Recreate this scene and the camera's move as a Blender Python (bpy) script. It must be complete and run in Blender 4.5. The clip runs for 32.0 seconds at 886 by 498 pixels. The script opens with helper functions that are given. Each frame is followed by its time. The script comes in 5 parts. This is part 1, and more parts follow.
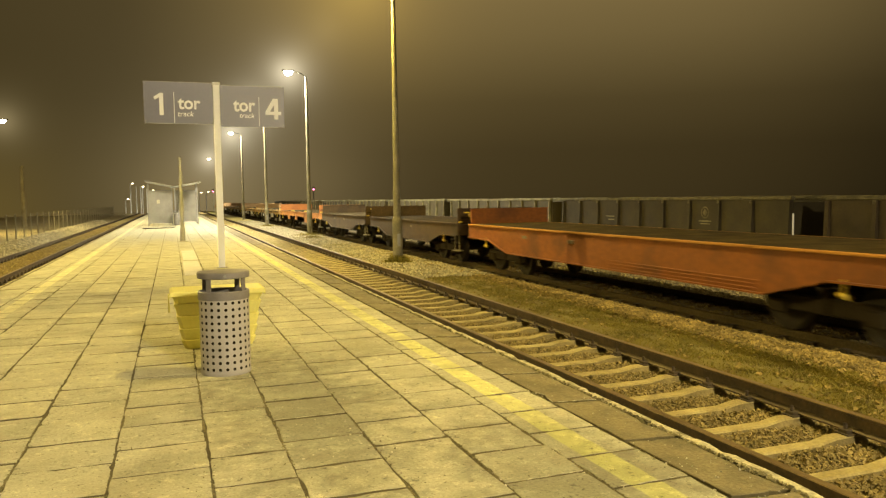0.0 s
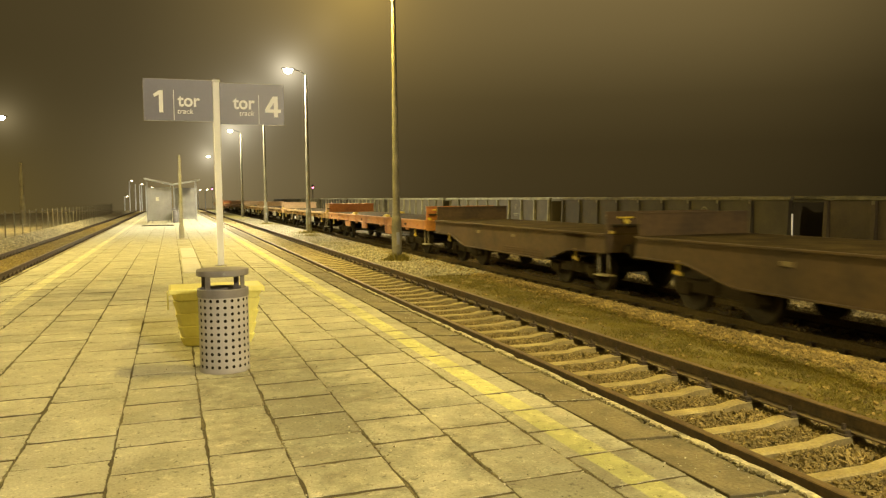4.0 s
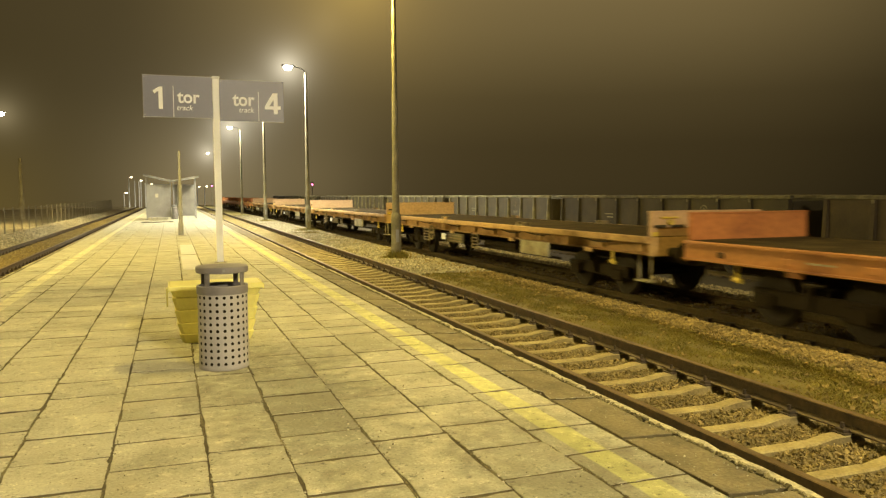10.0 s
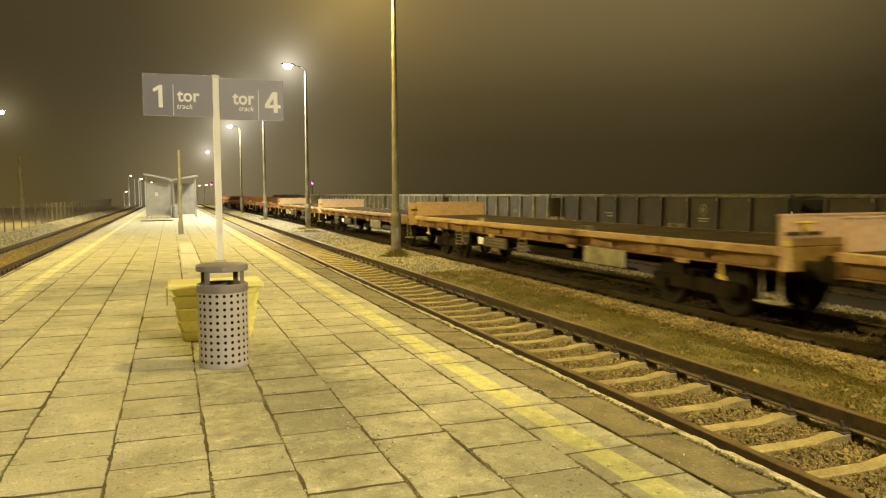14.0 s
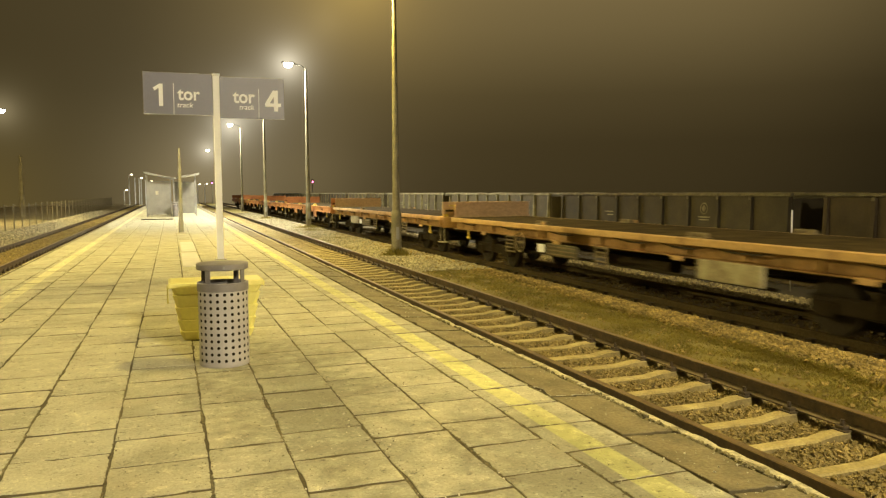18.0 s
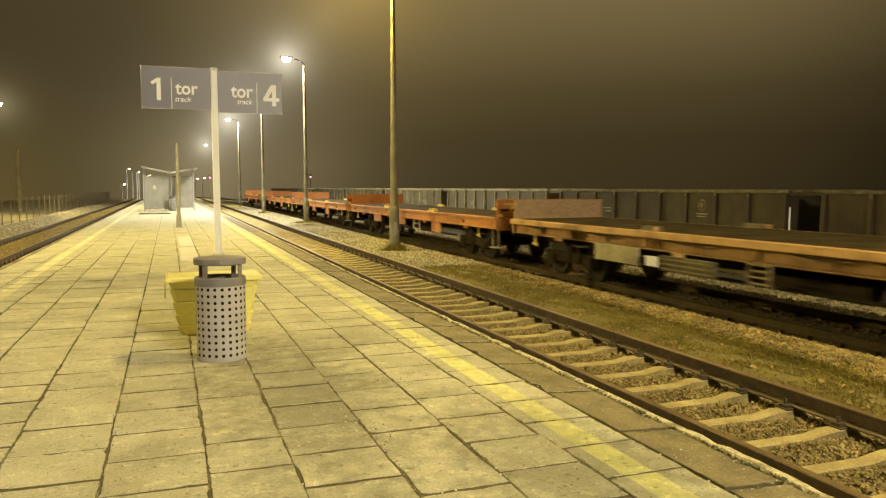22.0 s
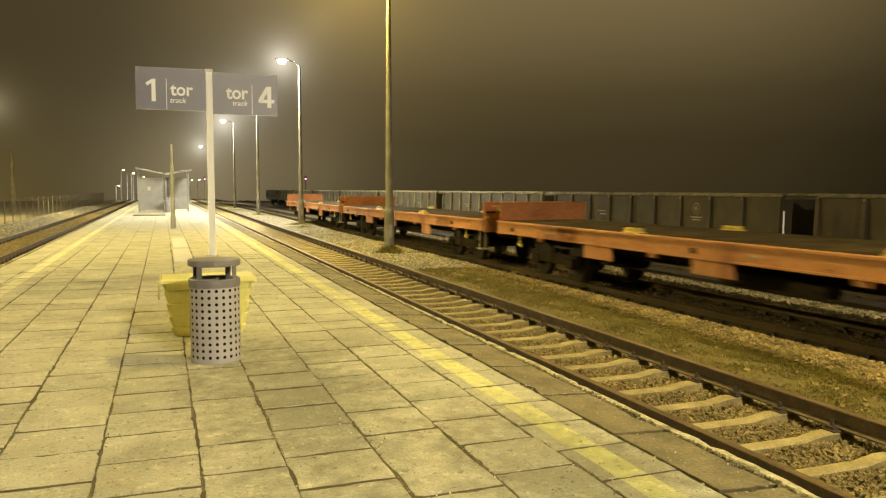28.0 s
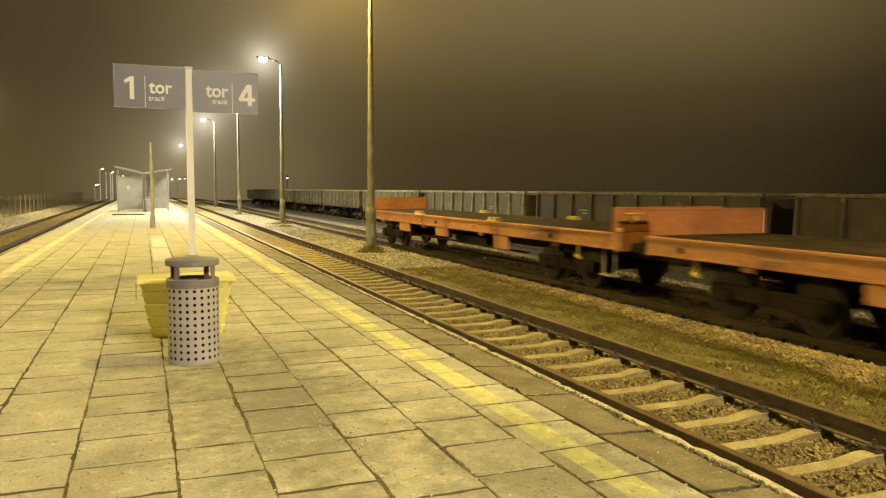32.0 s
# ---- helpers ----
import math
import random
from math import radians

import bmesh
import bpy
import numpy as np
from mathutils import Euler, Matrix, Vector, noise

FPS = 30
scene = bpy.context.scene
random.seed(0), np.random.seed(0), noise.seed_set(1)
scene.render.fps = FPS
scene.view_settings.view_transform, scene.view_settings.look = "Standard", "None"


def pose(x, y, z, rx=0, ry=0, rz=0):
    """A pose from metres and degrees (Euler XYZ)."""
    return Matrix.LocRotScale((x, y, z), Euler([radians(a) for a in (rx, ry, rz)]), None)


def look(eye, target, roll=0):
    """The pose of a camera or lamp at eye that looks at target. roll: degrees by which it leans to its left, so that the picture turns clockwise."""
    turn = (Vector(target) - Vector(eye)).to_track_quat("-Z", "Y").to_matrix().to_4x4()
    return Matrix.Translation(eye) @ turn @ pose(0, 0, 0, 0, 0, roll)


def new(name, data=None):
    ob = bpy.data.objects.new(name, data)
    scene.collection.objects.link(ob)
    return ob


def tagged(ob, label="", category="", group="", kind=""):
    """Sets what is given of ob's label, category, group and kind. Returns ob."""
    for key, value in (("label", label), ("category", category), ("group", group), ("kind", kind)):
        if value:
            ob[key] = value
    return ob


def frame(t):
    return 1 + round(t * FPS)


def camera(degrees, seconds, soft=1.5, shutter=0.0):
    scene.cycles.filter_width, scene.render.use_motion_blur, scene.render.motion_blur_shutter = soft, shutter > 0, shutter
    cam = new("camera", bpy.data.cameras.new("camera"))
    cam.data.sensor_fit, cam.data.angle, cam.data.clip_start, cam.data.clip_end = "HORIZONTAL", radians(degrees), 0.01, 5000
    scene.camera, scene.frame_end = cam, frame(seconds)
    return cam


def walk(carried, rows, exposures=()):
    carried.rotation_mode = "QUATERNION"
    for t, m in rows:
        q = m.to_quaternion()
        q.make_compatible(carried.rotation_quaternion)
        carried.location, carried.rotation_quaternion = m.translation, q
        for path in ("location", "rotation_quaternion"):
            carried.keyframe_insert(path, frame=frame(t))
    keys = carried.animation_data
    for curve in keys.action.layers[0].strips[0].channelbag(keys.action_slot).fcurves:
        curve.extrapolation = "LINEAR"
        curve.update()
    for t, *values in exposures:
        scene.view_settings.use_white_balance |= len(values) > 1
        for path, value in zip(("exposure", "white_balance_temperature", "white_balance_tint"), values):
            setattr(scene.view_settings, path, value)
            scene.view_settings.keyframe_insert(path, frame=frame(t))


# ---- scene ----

# Camera: held by hand on the platform, turning slowly
PATH = [  # seconds, yaw to the right, tilt down, lean (degrees), eye (metres)
    (0, 19.302, 3.817, -0.877, 0.007, -0.007, 1.494), (0.5, 19.304, 3.872, -0.808, 0.005, -0.002, 1.492), (1, 19.305, 3.910, -0.754, 0.004, -0.001, 1.491),
    (1.5, 19.310, 3.926, -0.727, 0.002, -0.003, 1.491), (2, 19.317, 3.922, -0.722, 0.002, -0.006, 1.492), (2.5, 19.322, 3.910, -0.718, 0.003, -0.006, 1.493),
    (3, 19.332, 3.905, -0.686, 0.003, -0.005, 1.493), (3.5, 19.353, 3.912, -0.621, 0.002, -0.005, 1.493), (5.5, 19.424, 3.903, -0.577, 0.002, -0.008, 1.496),
    (6, 19.435, 3.899, -0.543, 0.001, -0.001, 1.492), (6.5, 19.446, 3.898, -0.521, 0.001, 0.002, 1.490), (7, 19.445, 3.902, -0.507, 0.001, 0.002, 1.491),
    (7.5, 19.430, 3.919, -0.492, 0.001, -0.000, 1.492), (8, 19.418, 3.955, -0.468, 0.000, -0.001, 1.493), (8.5, 19.414, 4.000, -0.436, -0.000, -0.000, 1.493),
    (9, 19.415, 4.041, -0.407, -0.000, 0.001, 1.493), (9.5, 19.418, 4.072, -0.400, 0.000, 0.001, 1.494), (10, 19.429, 4.092, -0.403, 0.001, -0.001, 1.493),
    (10.5, 19.452, 4.107, -0.379, -0.001, -0.002, 1.492), (11, 19.473, 4.132, -0.338, -0.002, -0.001, 1.490), (11.5, 19.475, 4.176, -0.328, -0.001, 0.001, 1.491),
    (12, 19.467, 4.220, -0.352, 0.002, 0.002, 1.492), (12.5, 19.465, 4.238, -0.368, 0.003, 0.002, 1.492), (13, 19.468, 4.226, -0.362, 0.002, -0.001, 1.492),
    (13.5, 19.463, 4.200, -0.356, -0.001, -0.003, 1.492), (14, 19.442, 4.178, -0.365, -0.001, -0.004, 1.492), (14.5, 19.412, 4.166, -0.385, -0.000, -0.003, 1.492),
    (16.5, 19.403, 4.189, -0.427, -0.001, 0.004, 1.490), (17, 19.415, 4.201, -0.437, -0.000, 0.002, 1.491), (17.5, 19.416, 4.229, -0.416, -0.001, -0.002, 1.492),
    (18, 19.412, 4.281, -0.369, -0.001, -0.002, 1.491), (18.5, 19.413, 4.336, -0.325, 0.000, 0.002, 1.488), (19, 19.425, 4.380, -0.301, 0.002, 0.005, 1.487),
    (19.5, 19.445, 4.425, -0.282, 0.002, 0.003, 1.487), (20, 19.466, 4.481, -0.252, 0.002, 0.002, 1.487), (20.5, 19.487, 4.544, -0.208, 0.002, 0.004, 1.487),
    (21, 19.510, 4.592, -0.165, 0.002, 0.006, 1.488), (21.5, 19.540, 4.610, -0.139, 0.001, 0.004, 1.490), (22, 19.572, 4.605, -0.123, -0.000, 0.000, 1.491),
    (22.5, 19.601, 4.586, -0.100, -0.001, -0.003, 1.491), (23, 19.627, 4.561, -0.057, -0.002, -0.004, 1.490), (23.5, 19.652, 4.536, -0.008, -0.003, -0.003, 1.489),
    (24, 19.673, 4.511, 0.025, -0.003, -0.002, 1.489), (24.5, 19.688, 4.483, 0.032, -0.002, -0.003, 1.490), (25, 19.701, 4.453, 0.025, -0.001, -0.005, 1.492),
    (25.5, 19.725, 4.423, 0.017, -0.000, -0.008, 1.493), (27.5, 19.914, 4.422, 0.088, 0.001, 0.004, 1.489), (28, 19.952, 4.421, 0.099, 0.001, 0.005, 1.488),
    (28.5, 20.018, 4.431, 0.115, 0.003, 0.007, 1.487), (29, 20.117, 4.460, 0.135, 0.005, 0.010, 1.487), (29.5, 20.237, 4.495, 0.150, 0.005, 0.013, 1.487),
    (30, 20.362, 4.513, 0.154, 0.007, 0.016, 1.486), (30.5, 20.489, 4.510, 0.162, 0.009, 0.018, 1.487), (31, 20.626, 4.501, 0.183, 0.011, 0.018, 1.488),
    (31.5, 20.889, 4.478, 0.164, 0.019, 0.045, 1.485), (32, 21.267, 4.456, 0.161, 0.025, 0.053, 1.483)]


def view(yaw, tilt, lean, *eye):
    y, p = radians(yaw), radians(tilt)
    ahead = Vector((math.sin(y) * math.cos(p), math.cos(y) * math.cos(p), -math.sin(p)))
    return look(eye, Vector(eye) + ahead * 10, lean)


cam = camera(59.86, 32.0, soft=1.3, shutter=1.0)
walk(cam, [(t, view(*row)) for t, *row in PATH], [(0.0, 0.02, 7050, 8), (6.0, 0.02, 6850, 8.5), (12.0, 0.0, 6600, 9), (20.0, 0.03, 6450, 10), (30.0, 0.05, 6200, 11.5), (32.0, 0.05, 6600, 11.5)])

# World: night haze lit by the station's lamps, raised overhead, out of view, as fill light
SKY = [(0.0, (0.0165, 0.0115, 0.0042)), (0.06, (0.0178, 0.0124, 0.0046)), (0.12, (0.027, 0.0191, 0.0073)), (0.2, (0.055, 0.0395, 0.0158)), (0.3, (0.082, 0.059, 0.024)), (0.42, (0.20, 0.143, 0.056)), (1.0, (0.27, 0.193, 0.075))]


# lamp halos and wider glows painted into the haze: a point, width in degrees, light at its heart
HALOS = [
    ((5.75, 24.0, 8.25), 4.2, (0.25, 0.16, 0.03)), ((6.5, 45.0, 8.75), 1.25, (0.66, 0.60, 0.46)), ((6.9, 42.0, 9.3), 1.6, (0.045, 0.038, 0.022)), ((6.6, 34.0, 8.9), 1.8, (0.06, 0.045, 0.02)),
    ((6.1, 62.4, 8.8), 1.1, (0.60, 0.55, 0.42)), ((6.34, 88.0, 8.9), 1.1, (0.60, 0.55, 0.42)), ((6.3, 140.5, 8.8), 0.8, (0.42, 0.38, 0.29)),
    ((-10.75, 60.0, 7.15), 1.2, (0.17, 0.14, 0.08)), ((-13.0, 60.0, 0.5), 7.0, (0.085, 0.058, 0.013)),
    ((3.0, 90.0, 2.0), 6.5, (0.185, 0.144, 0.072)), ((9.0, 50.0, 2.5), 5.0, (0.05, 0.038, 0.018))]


def haze_nodes(tree, direction, target):
    """The haze's colour by height, with lamp halos and wider glows painted in along the track ahead."""
    n, l = tree.nodes, tree.links

    def maths(op, a, b):
        k = n.new("ShaderNodeMath")
        k.operation = op
        for socket, v in zip(k.inputs, (a, b)):
            if isinstance(v, (int, float)):
                socket.default_value = v
            else:
                l.new(v, socket)
        return k.outputs[0]

    def toward(point):
        dot = n.new("ShaderNodeVectorMath")
        dot.operation = "DOT_PRODUCT"
        dot.inputs[1].default_value = (Vector(point) - Vector((0, 0, 1.49))).normalized()
        l.new(direction, dot.inputs[0])
        return dot.outputs["Value"]

    sep, ramp = n.new("ShaderNodeSeparateXYZ"), n.new("ShaderNodeValToRGB")
    l.new(direction, sep.inputs[0])
    l.new(sep.outputs["Z"], ramp.inputs[0])
    for i, (at, c) in enumerate(SKY):
        el = ramp.color_ramp.elements[i] if i < 2 else ramp.color_ramp.elements.new(at)
        el.position, el.color = at, (*c, 1)
    # a broad painted glow brightens the mist over the tracks to the right
    near, first = n.new("ShaderNodeMapRange"), n.new("ShaderNodeVectorMath")
    near.interpolation_type, first.operation = "SMOOTHSTEP", "SCALE"
    for key, v in (("From Min", 0.86), ("From Max", 1.0), ("To Min", 0.72), ("To Max", 2.65)):
        near.inputs[key].default_value = v
    l.new(toward((31.0, 60.0, 15.0)), near.inputs["Value"])
    l.new(ramp.outputs[0], first.inputs[0]), l.new(near.outputs[0], first.inputs["Scale"])
    total = first.outputs[0]
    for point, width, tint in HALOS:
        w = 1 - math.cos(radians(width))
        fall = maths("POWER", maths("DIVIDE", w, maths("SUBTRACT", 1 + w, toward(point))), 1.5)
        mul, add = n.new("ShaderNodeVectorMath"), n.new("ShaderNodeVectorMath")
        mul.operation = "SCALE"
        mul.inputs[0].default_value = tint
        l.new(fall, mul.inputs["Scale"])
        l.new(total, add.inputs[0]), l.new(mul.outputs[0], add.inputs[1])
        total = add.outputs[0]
    l.new(total, target)


world = bpy.data.worlds.new("night_haze")
world.use_nodes = True
scene.world = world
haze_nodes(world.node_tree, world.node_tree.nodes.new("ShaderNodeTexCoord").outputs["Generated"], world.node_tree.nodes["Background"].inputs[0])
world.node_tree.nodes["Background"].inputs[1].default_value = 1.0

# The station's lamps: post foot x, y; head x, height; watts; warm sodium near, whiter lanterns further on
SODIUM, WHITER = (1.0, 0.775, 0.285), (1.0, 0.93, 0.73)
# the first, unseen behind the camera, is made strong and whiter to light the sign
LAMPS = [(6.9, -13.6, 5.9, 8.35, 17500, (1.0, 0.86, 0.61)), (6.9, 5.2, 5.9, 8.35, 2250, (1.0, 0.745, 0.2)), (6.86, 24.0, 5.81, 8.35, 4500, (1.0, 0.745, 0.17)), (7.54, 45.0, 6.54, 8.85, 14500, WHITER), (7.08, 62.4, 6.1, 8.9, 12000, WHITER), (7.45, 88.0, 6.34, 8.98, 11000, WHITER), (7.45, 140.5, 6.30, 8.9, 12500, WHITER)]
for px, py, hx, hz, watts, colour in LAMPS:
    data = bpy.data.lights.new("lamp_light", "SPOT")
    data.energy, data.color, data.shadow_soft_size = watts, colour, 0.28
    data.spot_size, data.spot_blend = radians(164 if py > 0 else 178), 0.5 if py > 0 else 0.06
    new("lamp_light", data).matrix_world = look((hx, py, hz - 0.1), (hx - (3.9 if py < 10 else 1.2 if py < 30 else -0.4), py, 0))
# a lamp beyond the left track, and an unseen nearer one added to brighten that side
LEFT_LAMPS = [(-11.7, 60.0, -10.75, 7.25), (-11.7, 21.0, -10.75, 7.25)]
for px, py, hx, hz in LEFT_LAMPS:
    data = bpy.data.lights.new("lamp_light", "SPOT")
    data.energy, data.color, data.shadow_soft_size, data.spot_size, data.spot_blend = 7600.0, SODIUM, 0.12, radians(176), 0.12
    new("lamp_light", data).matrix_world = look((hx, py, hz - 0.1), (hx, py, 0))


# ---- materials ----
def mat(name, base, dark, rough=0.85, big=1.2, fine=25.0, bump=0.3, metal=0.0, coord="Object", rand=0.0, island=0.0, low=0.38, high=0.66, depth=0.02, spec=0.5, grit=0.21):
    """Two colours mixed by coarse noise, with fine grain, relief and a random shade per object or island."""
    m = bpy.data.materials.new(name)
    m.use_nodes = True
    n, l = m.node_tree.nodes, m.node_tree.links
    b = n["Principled BSDF"]
    if coord == "World":
        src = n.new("ShaderNodeNewGeometry").outputs["Position"]
    else:
        src = n.new("ShaderNodeTexCoord").outputs["Object"]

    def noise_at(scale, detail):
        t = n.new("ShaderNodeTexNoise")
        t.inputs["Scale"].default_value, t.inputs["Detail"].default_value = scale, detail
        l.new(src, t.inputs["Vector"])
        return t.outputs["Fac"]

    ramp = n.new("ShaderNodeValToRGB")
    ramp.color_ramp.elements[0].position, ramp.color_ramp.elements[1].position = low, high
    ramp.color_ramp.elements[0].color, ramp.color_ramp.elements[1].color = (*dark, 1), (*base, 1)
    l.new(noise_at(big, 6), ramp.inputs[0])
    grain = noise_at(fine, 4)
    gain = n.new("ShaderNodeMapRange")
    gain.inputs["From Min"].default_value, gain.inputs["From Max"].default_value = 0.3, 0.7
    gain.inputs["To Min"].default_value, gain.inputs["To Max"].default_value = 1 - grit, 1 + grit
    l.new(grain, gain.inputs["Value"])
    value = gain.outputs[0]
    for amount, node, socket in ((rand, "ShaderNodeObjectInfo", "Random"), (island, "ShaderNodeNewGeometry", "Random Per Island")):
        if amount:
            r = n.new("ShaderNodeMapRange")
            r.inputs["To Min"].default_value, r.inputs["To Max"].default_value = 1 - amount, 1 + amount
            l.new(n.new(node).outputs[socket], r.inputs["Value"])
            mul = n.new("ShaderNodeMath")
            mul.operation = "MULTIPLY"
            l.new(value, mul.inputs[0]), l.new(r.outputs[0], mul.inputs[1])
            value = mul.outputs[0]
    mix = n.new("ShaderNodeVectorMath")
    mix.operation = "SCALE"
    l.new(ramp.outputs[0], mix.inputs[0]), l.new(value, mix.inputs["Scale"])
    l.new(mix.outputs[0], b.inputs["Base Color"])
    b.inputs["Roughness"].default_value, b.inputs["Metallic"].default_value = rough, metal
    b.inputs["Specular IOR Level"].default_value = spec
    if bump:
        bp = n.new("ShaderNodeBump")
        bp.inputs["Strength"].default_value, bp.inputs["Distance"].default_value = bump, depth
        l.new(grain, bp.inputs["Height"]), l.new(bp.outputs[0], b.inputs["Normal"])
    m["colour_out"] = mix.name
    return m


def painted(name, base, rust, **k):
    return mat(name, base, rust, low=0.3, high=0.5, **k)


def glow(name, colour, strength):
    m = bpy.data.materials.new(name)
    m.use_nodes = True
    b = m.node_tree.nodes["Principled BSDF"]
    b.inputs["Base Color"].default_value = (*colour, 1)
    b.inputs["Emission Color"].default_value, b.inputs["Emission Strength"].default_value = (*colour, 1), strength
    return m


def slab_material():
    """Worn concrete with the yellow safety lines painted along both sides of the platform."""
    m = mat("platform_concrete", (0.495, 0.482, 0.34), (0.392, 0.376, 0.255), rough=0.8, big=1.9, fine=55.0, bump=0.28, coord="World", rand=0.13, depth=0.012, low=0.33, high=0.6, grit=0.15)
    n, l = m.node_tree.nodes, m.node_tree.links
    b, grey = n["Principled BSDF"], n[m["colour_out"]].outputs[0]
    geo = n.new("ShaderNodeNewGeometry")
    pos = geo.outputs["Position"]
    sep = n.new("ShaderNodeSeparateXYZ")
    l.new(pos, sep.inputs[0])
    wob = n.new("ShaderNodeTexNoise")
    wob.inputs["Scale"].default_value, wob.inputs["Detail"].default_value = 7.0, 8
    l.new(pos, wob.inputs["Vector"])

    def math_node(op, a, c):
        k = n.new("ShaderNodeMath")
        k.operation = op
        for s, v in zip(k.inputs, (a, c)):
            if isinstance(v, (int, float)):
                s.default_value = v
            else:
                l.new(v, s)
        return k.outputs[0]

    lines = None
    for centre, solid in ((2.27, 1.0), (-2.23, 0.9)):
        off = math_node("ABSOLUTE", math_node("SUBTRACT", sep.outputs["X"], centre), 0)
        off = math_node("ADD", off, math_node("MULTIPLY", math_node("SUBTRACT", wob.outputs["Fac"], 0.5), 0.025))
        k = n.new("ShaderNodeMapRange")
        k.inputs["From Min"].default_value, k.inputs["From Max"].default_value = 0.083, 0.096
        k.inputs["To Min"].default_value, k.inputs["To Max"].default_value = solid, 0
        l.new(off, k.inputs["Value"])
        lines = k.outputs[0] if lines is None else math_node("MAXIMUM", lines, k.outputs[0])
    worn = n.new("ShaderNodeTexNoise")
    worn.inputs["Scale"].default_value, worn.inputs["Detail"].default_value, worn.inputs["Roughness"].default_value = 9.0, 12, 0.8
    l.new(pos, worn.inputs["Vector"])
    wr = n.new("ShaderNodeMapRange")
    wr.inputs["From Min"].default_value, wr.inputs["From Max"].default_value = 0.36, 0.6
    wr.inputs["To Min"].default_value, wr.inputs["To Max"].default_value = 0.8, 1.0
    l.new(worn.outputs["Fac"], wr.inputs["Value"])
    # stretches where feet have rubbed the paint away
    rub, left = n.new("ShaderNodeTexNoise"), n.new("ShaderNodeMapRange")
    rub.inputs["Scale"].default_value, rub.inputs["Detail"].default_value = 0.62, 5
    l.new(pos, rub.inputs["Vector"]), l.new(rub.outputs["Fac"], left.inputs["Value"])
    for key, v in (("From Min", 0.38), ("From Max", 0.52), ("To Min", 0.66), ("To Max", 1.0)):
        left.inputs[key].default_value = v
    mask = math_node("MULTIPLY", math_node("MULTIPLY", lines, wr.outputs[0]), left.outputs[0])
    mix = n.new("ShaderNodeMix")
    mix.data_type = "RGBA"
    l.new(mask, mix.inputs["Factor"]), l.new(grey, mix.inputs["A"])
    # the line along the other side has faded to cream
    fade, tint = n.new("ShaderNodeMapRange"), n.new("ShaderNodeMix")
    for key, v in (("From Min", -0.5), ("From Max", 0.5), ("To Min", 1.0), ("To Max", 0.0)):
        fade.inputs[key].default_value = v
    tint.data_type = "RGBA"
    tint.inputs["A"].default_value, tint.inputs["B"].default_value = (0.68, 0.68, 0.27, 1), (0.70, 0.68, 0.42, 1)
    l.new(sep.outputs["X"], fade.inputs["Value"]), l.new(fade.outputs[0], tint.inputs["Factor"])
    l.new(tint.outputs["Result"], mix.inputs["B"])
    # brown grime soaked into parts of the slabs
    soak, brown = n.new("ShaderNodeTexNoise"), n.new("ShaderNodeMix")
    for key, v in (("Scale", 1.6), ("Detail", 9), ("Roughness", 0.7)):
        soak.inputs[key].default_value = v
    l.new(pos, soak.inputs["Vector"])
    amount = n.new("ShaderNodeMapRange")
    for key, v in (("From Min", 0.47), ("From Max", 0.62), ("To Min", 0.0), ("To Max", 0.34)):
        amount.inputs[key].default_value = v
    l.new(soak.outputs["Fac"], amount.inputs["Value"])
    brown.data_type = "RGBA"
    l.new(amount.outputs[0], brown.inputs["Factor"]), l.new(mix.outputs["Result"], brown.inputs["A"])
    brown.inputs["B"].default_value = (0.39, 0.345, 0.225, 1)
    # each slab has stains of its own
    seed = math_node("ADD", n.new("ShaderNodeObjectInfo").outputs["Random"], geo.outputs["Random Per Island"])
    shift = n.new("ShaderNodeVectorMath")
    shift.operation = "MULTIPLY_ADD"
    l.new(seed, shift.inputs[0])
    shift.inputs[1].default_value = (17.0, 31.0, 53.0)
    l.new(pos, shift.inputs[2])
    own = shift.outputs[0]

    def spread(scale, detail, rough, a, c, lo, hi, where):
        t, k = n.new("ShaderNodeTexNoise"), n.new("ShaderNodeMapRange")
        for key, v in (("Scale", scale), ("Detail", detail), ("Roughness", rough)):
            t.inputs[key].default_value = v
        for key, v in (("From Min", a), ("From Max", c), ("To Min", lo), ("To Max", hi)):
            k.inputs[key].default_value = v
        l.new(where, t.inputs["Vector"]), l.new(t.outputs["Fac"], k.inputs["Value"])
        return k.outputs[0]

    gain = spread(15.0, 8, 0.7, 0.33, 0.42, 0.42, 1.03, pos)                                    # gum and dirt spots
    gain = math_node("MULTIPLY", gain, spread(3.2, 14, 0.9, 0.40, 0.48, 0.80, 1.04, own))      # ragged grime
    gain = math_node("MULTIPLY", gain, spread(1.1, 2, 0.5, 0.36, 0.42, 0.84, 1.0, own))         # whole slabs that are darker
    gain = math_node("MULTIPLY", gain, spread(24.0, 3, 0.6, 0.29, 0.32, 0.5, 1.0, own))        # pits
    gain = math_node("MULTIPLY", gain, spread(10.0, 8, 0.8, 0.57, 0.585, 1.0, 1.3, own))       # pale chips
    gain = math_node("MULTIPLY", gain, spread(46.0, 4, 0.7, 0.35, 0.375, 0.55, 1.0, own))        # small dark flecks
    gain = math_node("MULTIPLY", gain, spread(33.0, 5, 0.75, 0.61, 0.63, 1.0, 1.28, own))       # small pale flecks
    # trodden dirt round the litter bin and beside the yellow line
    reach = None
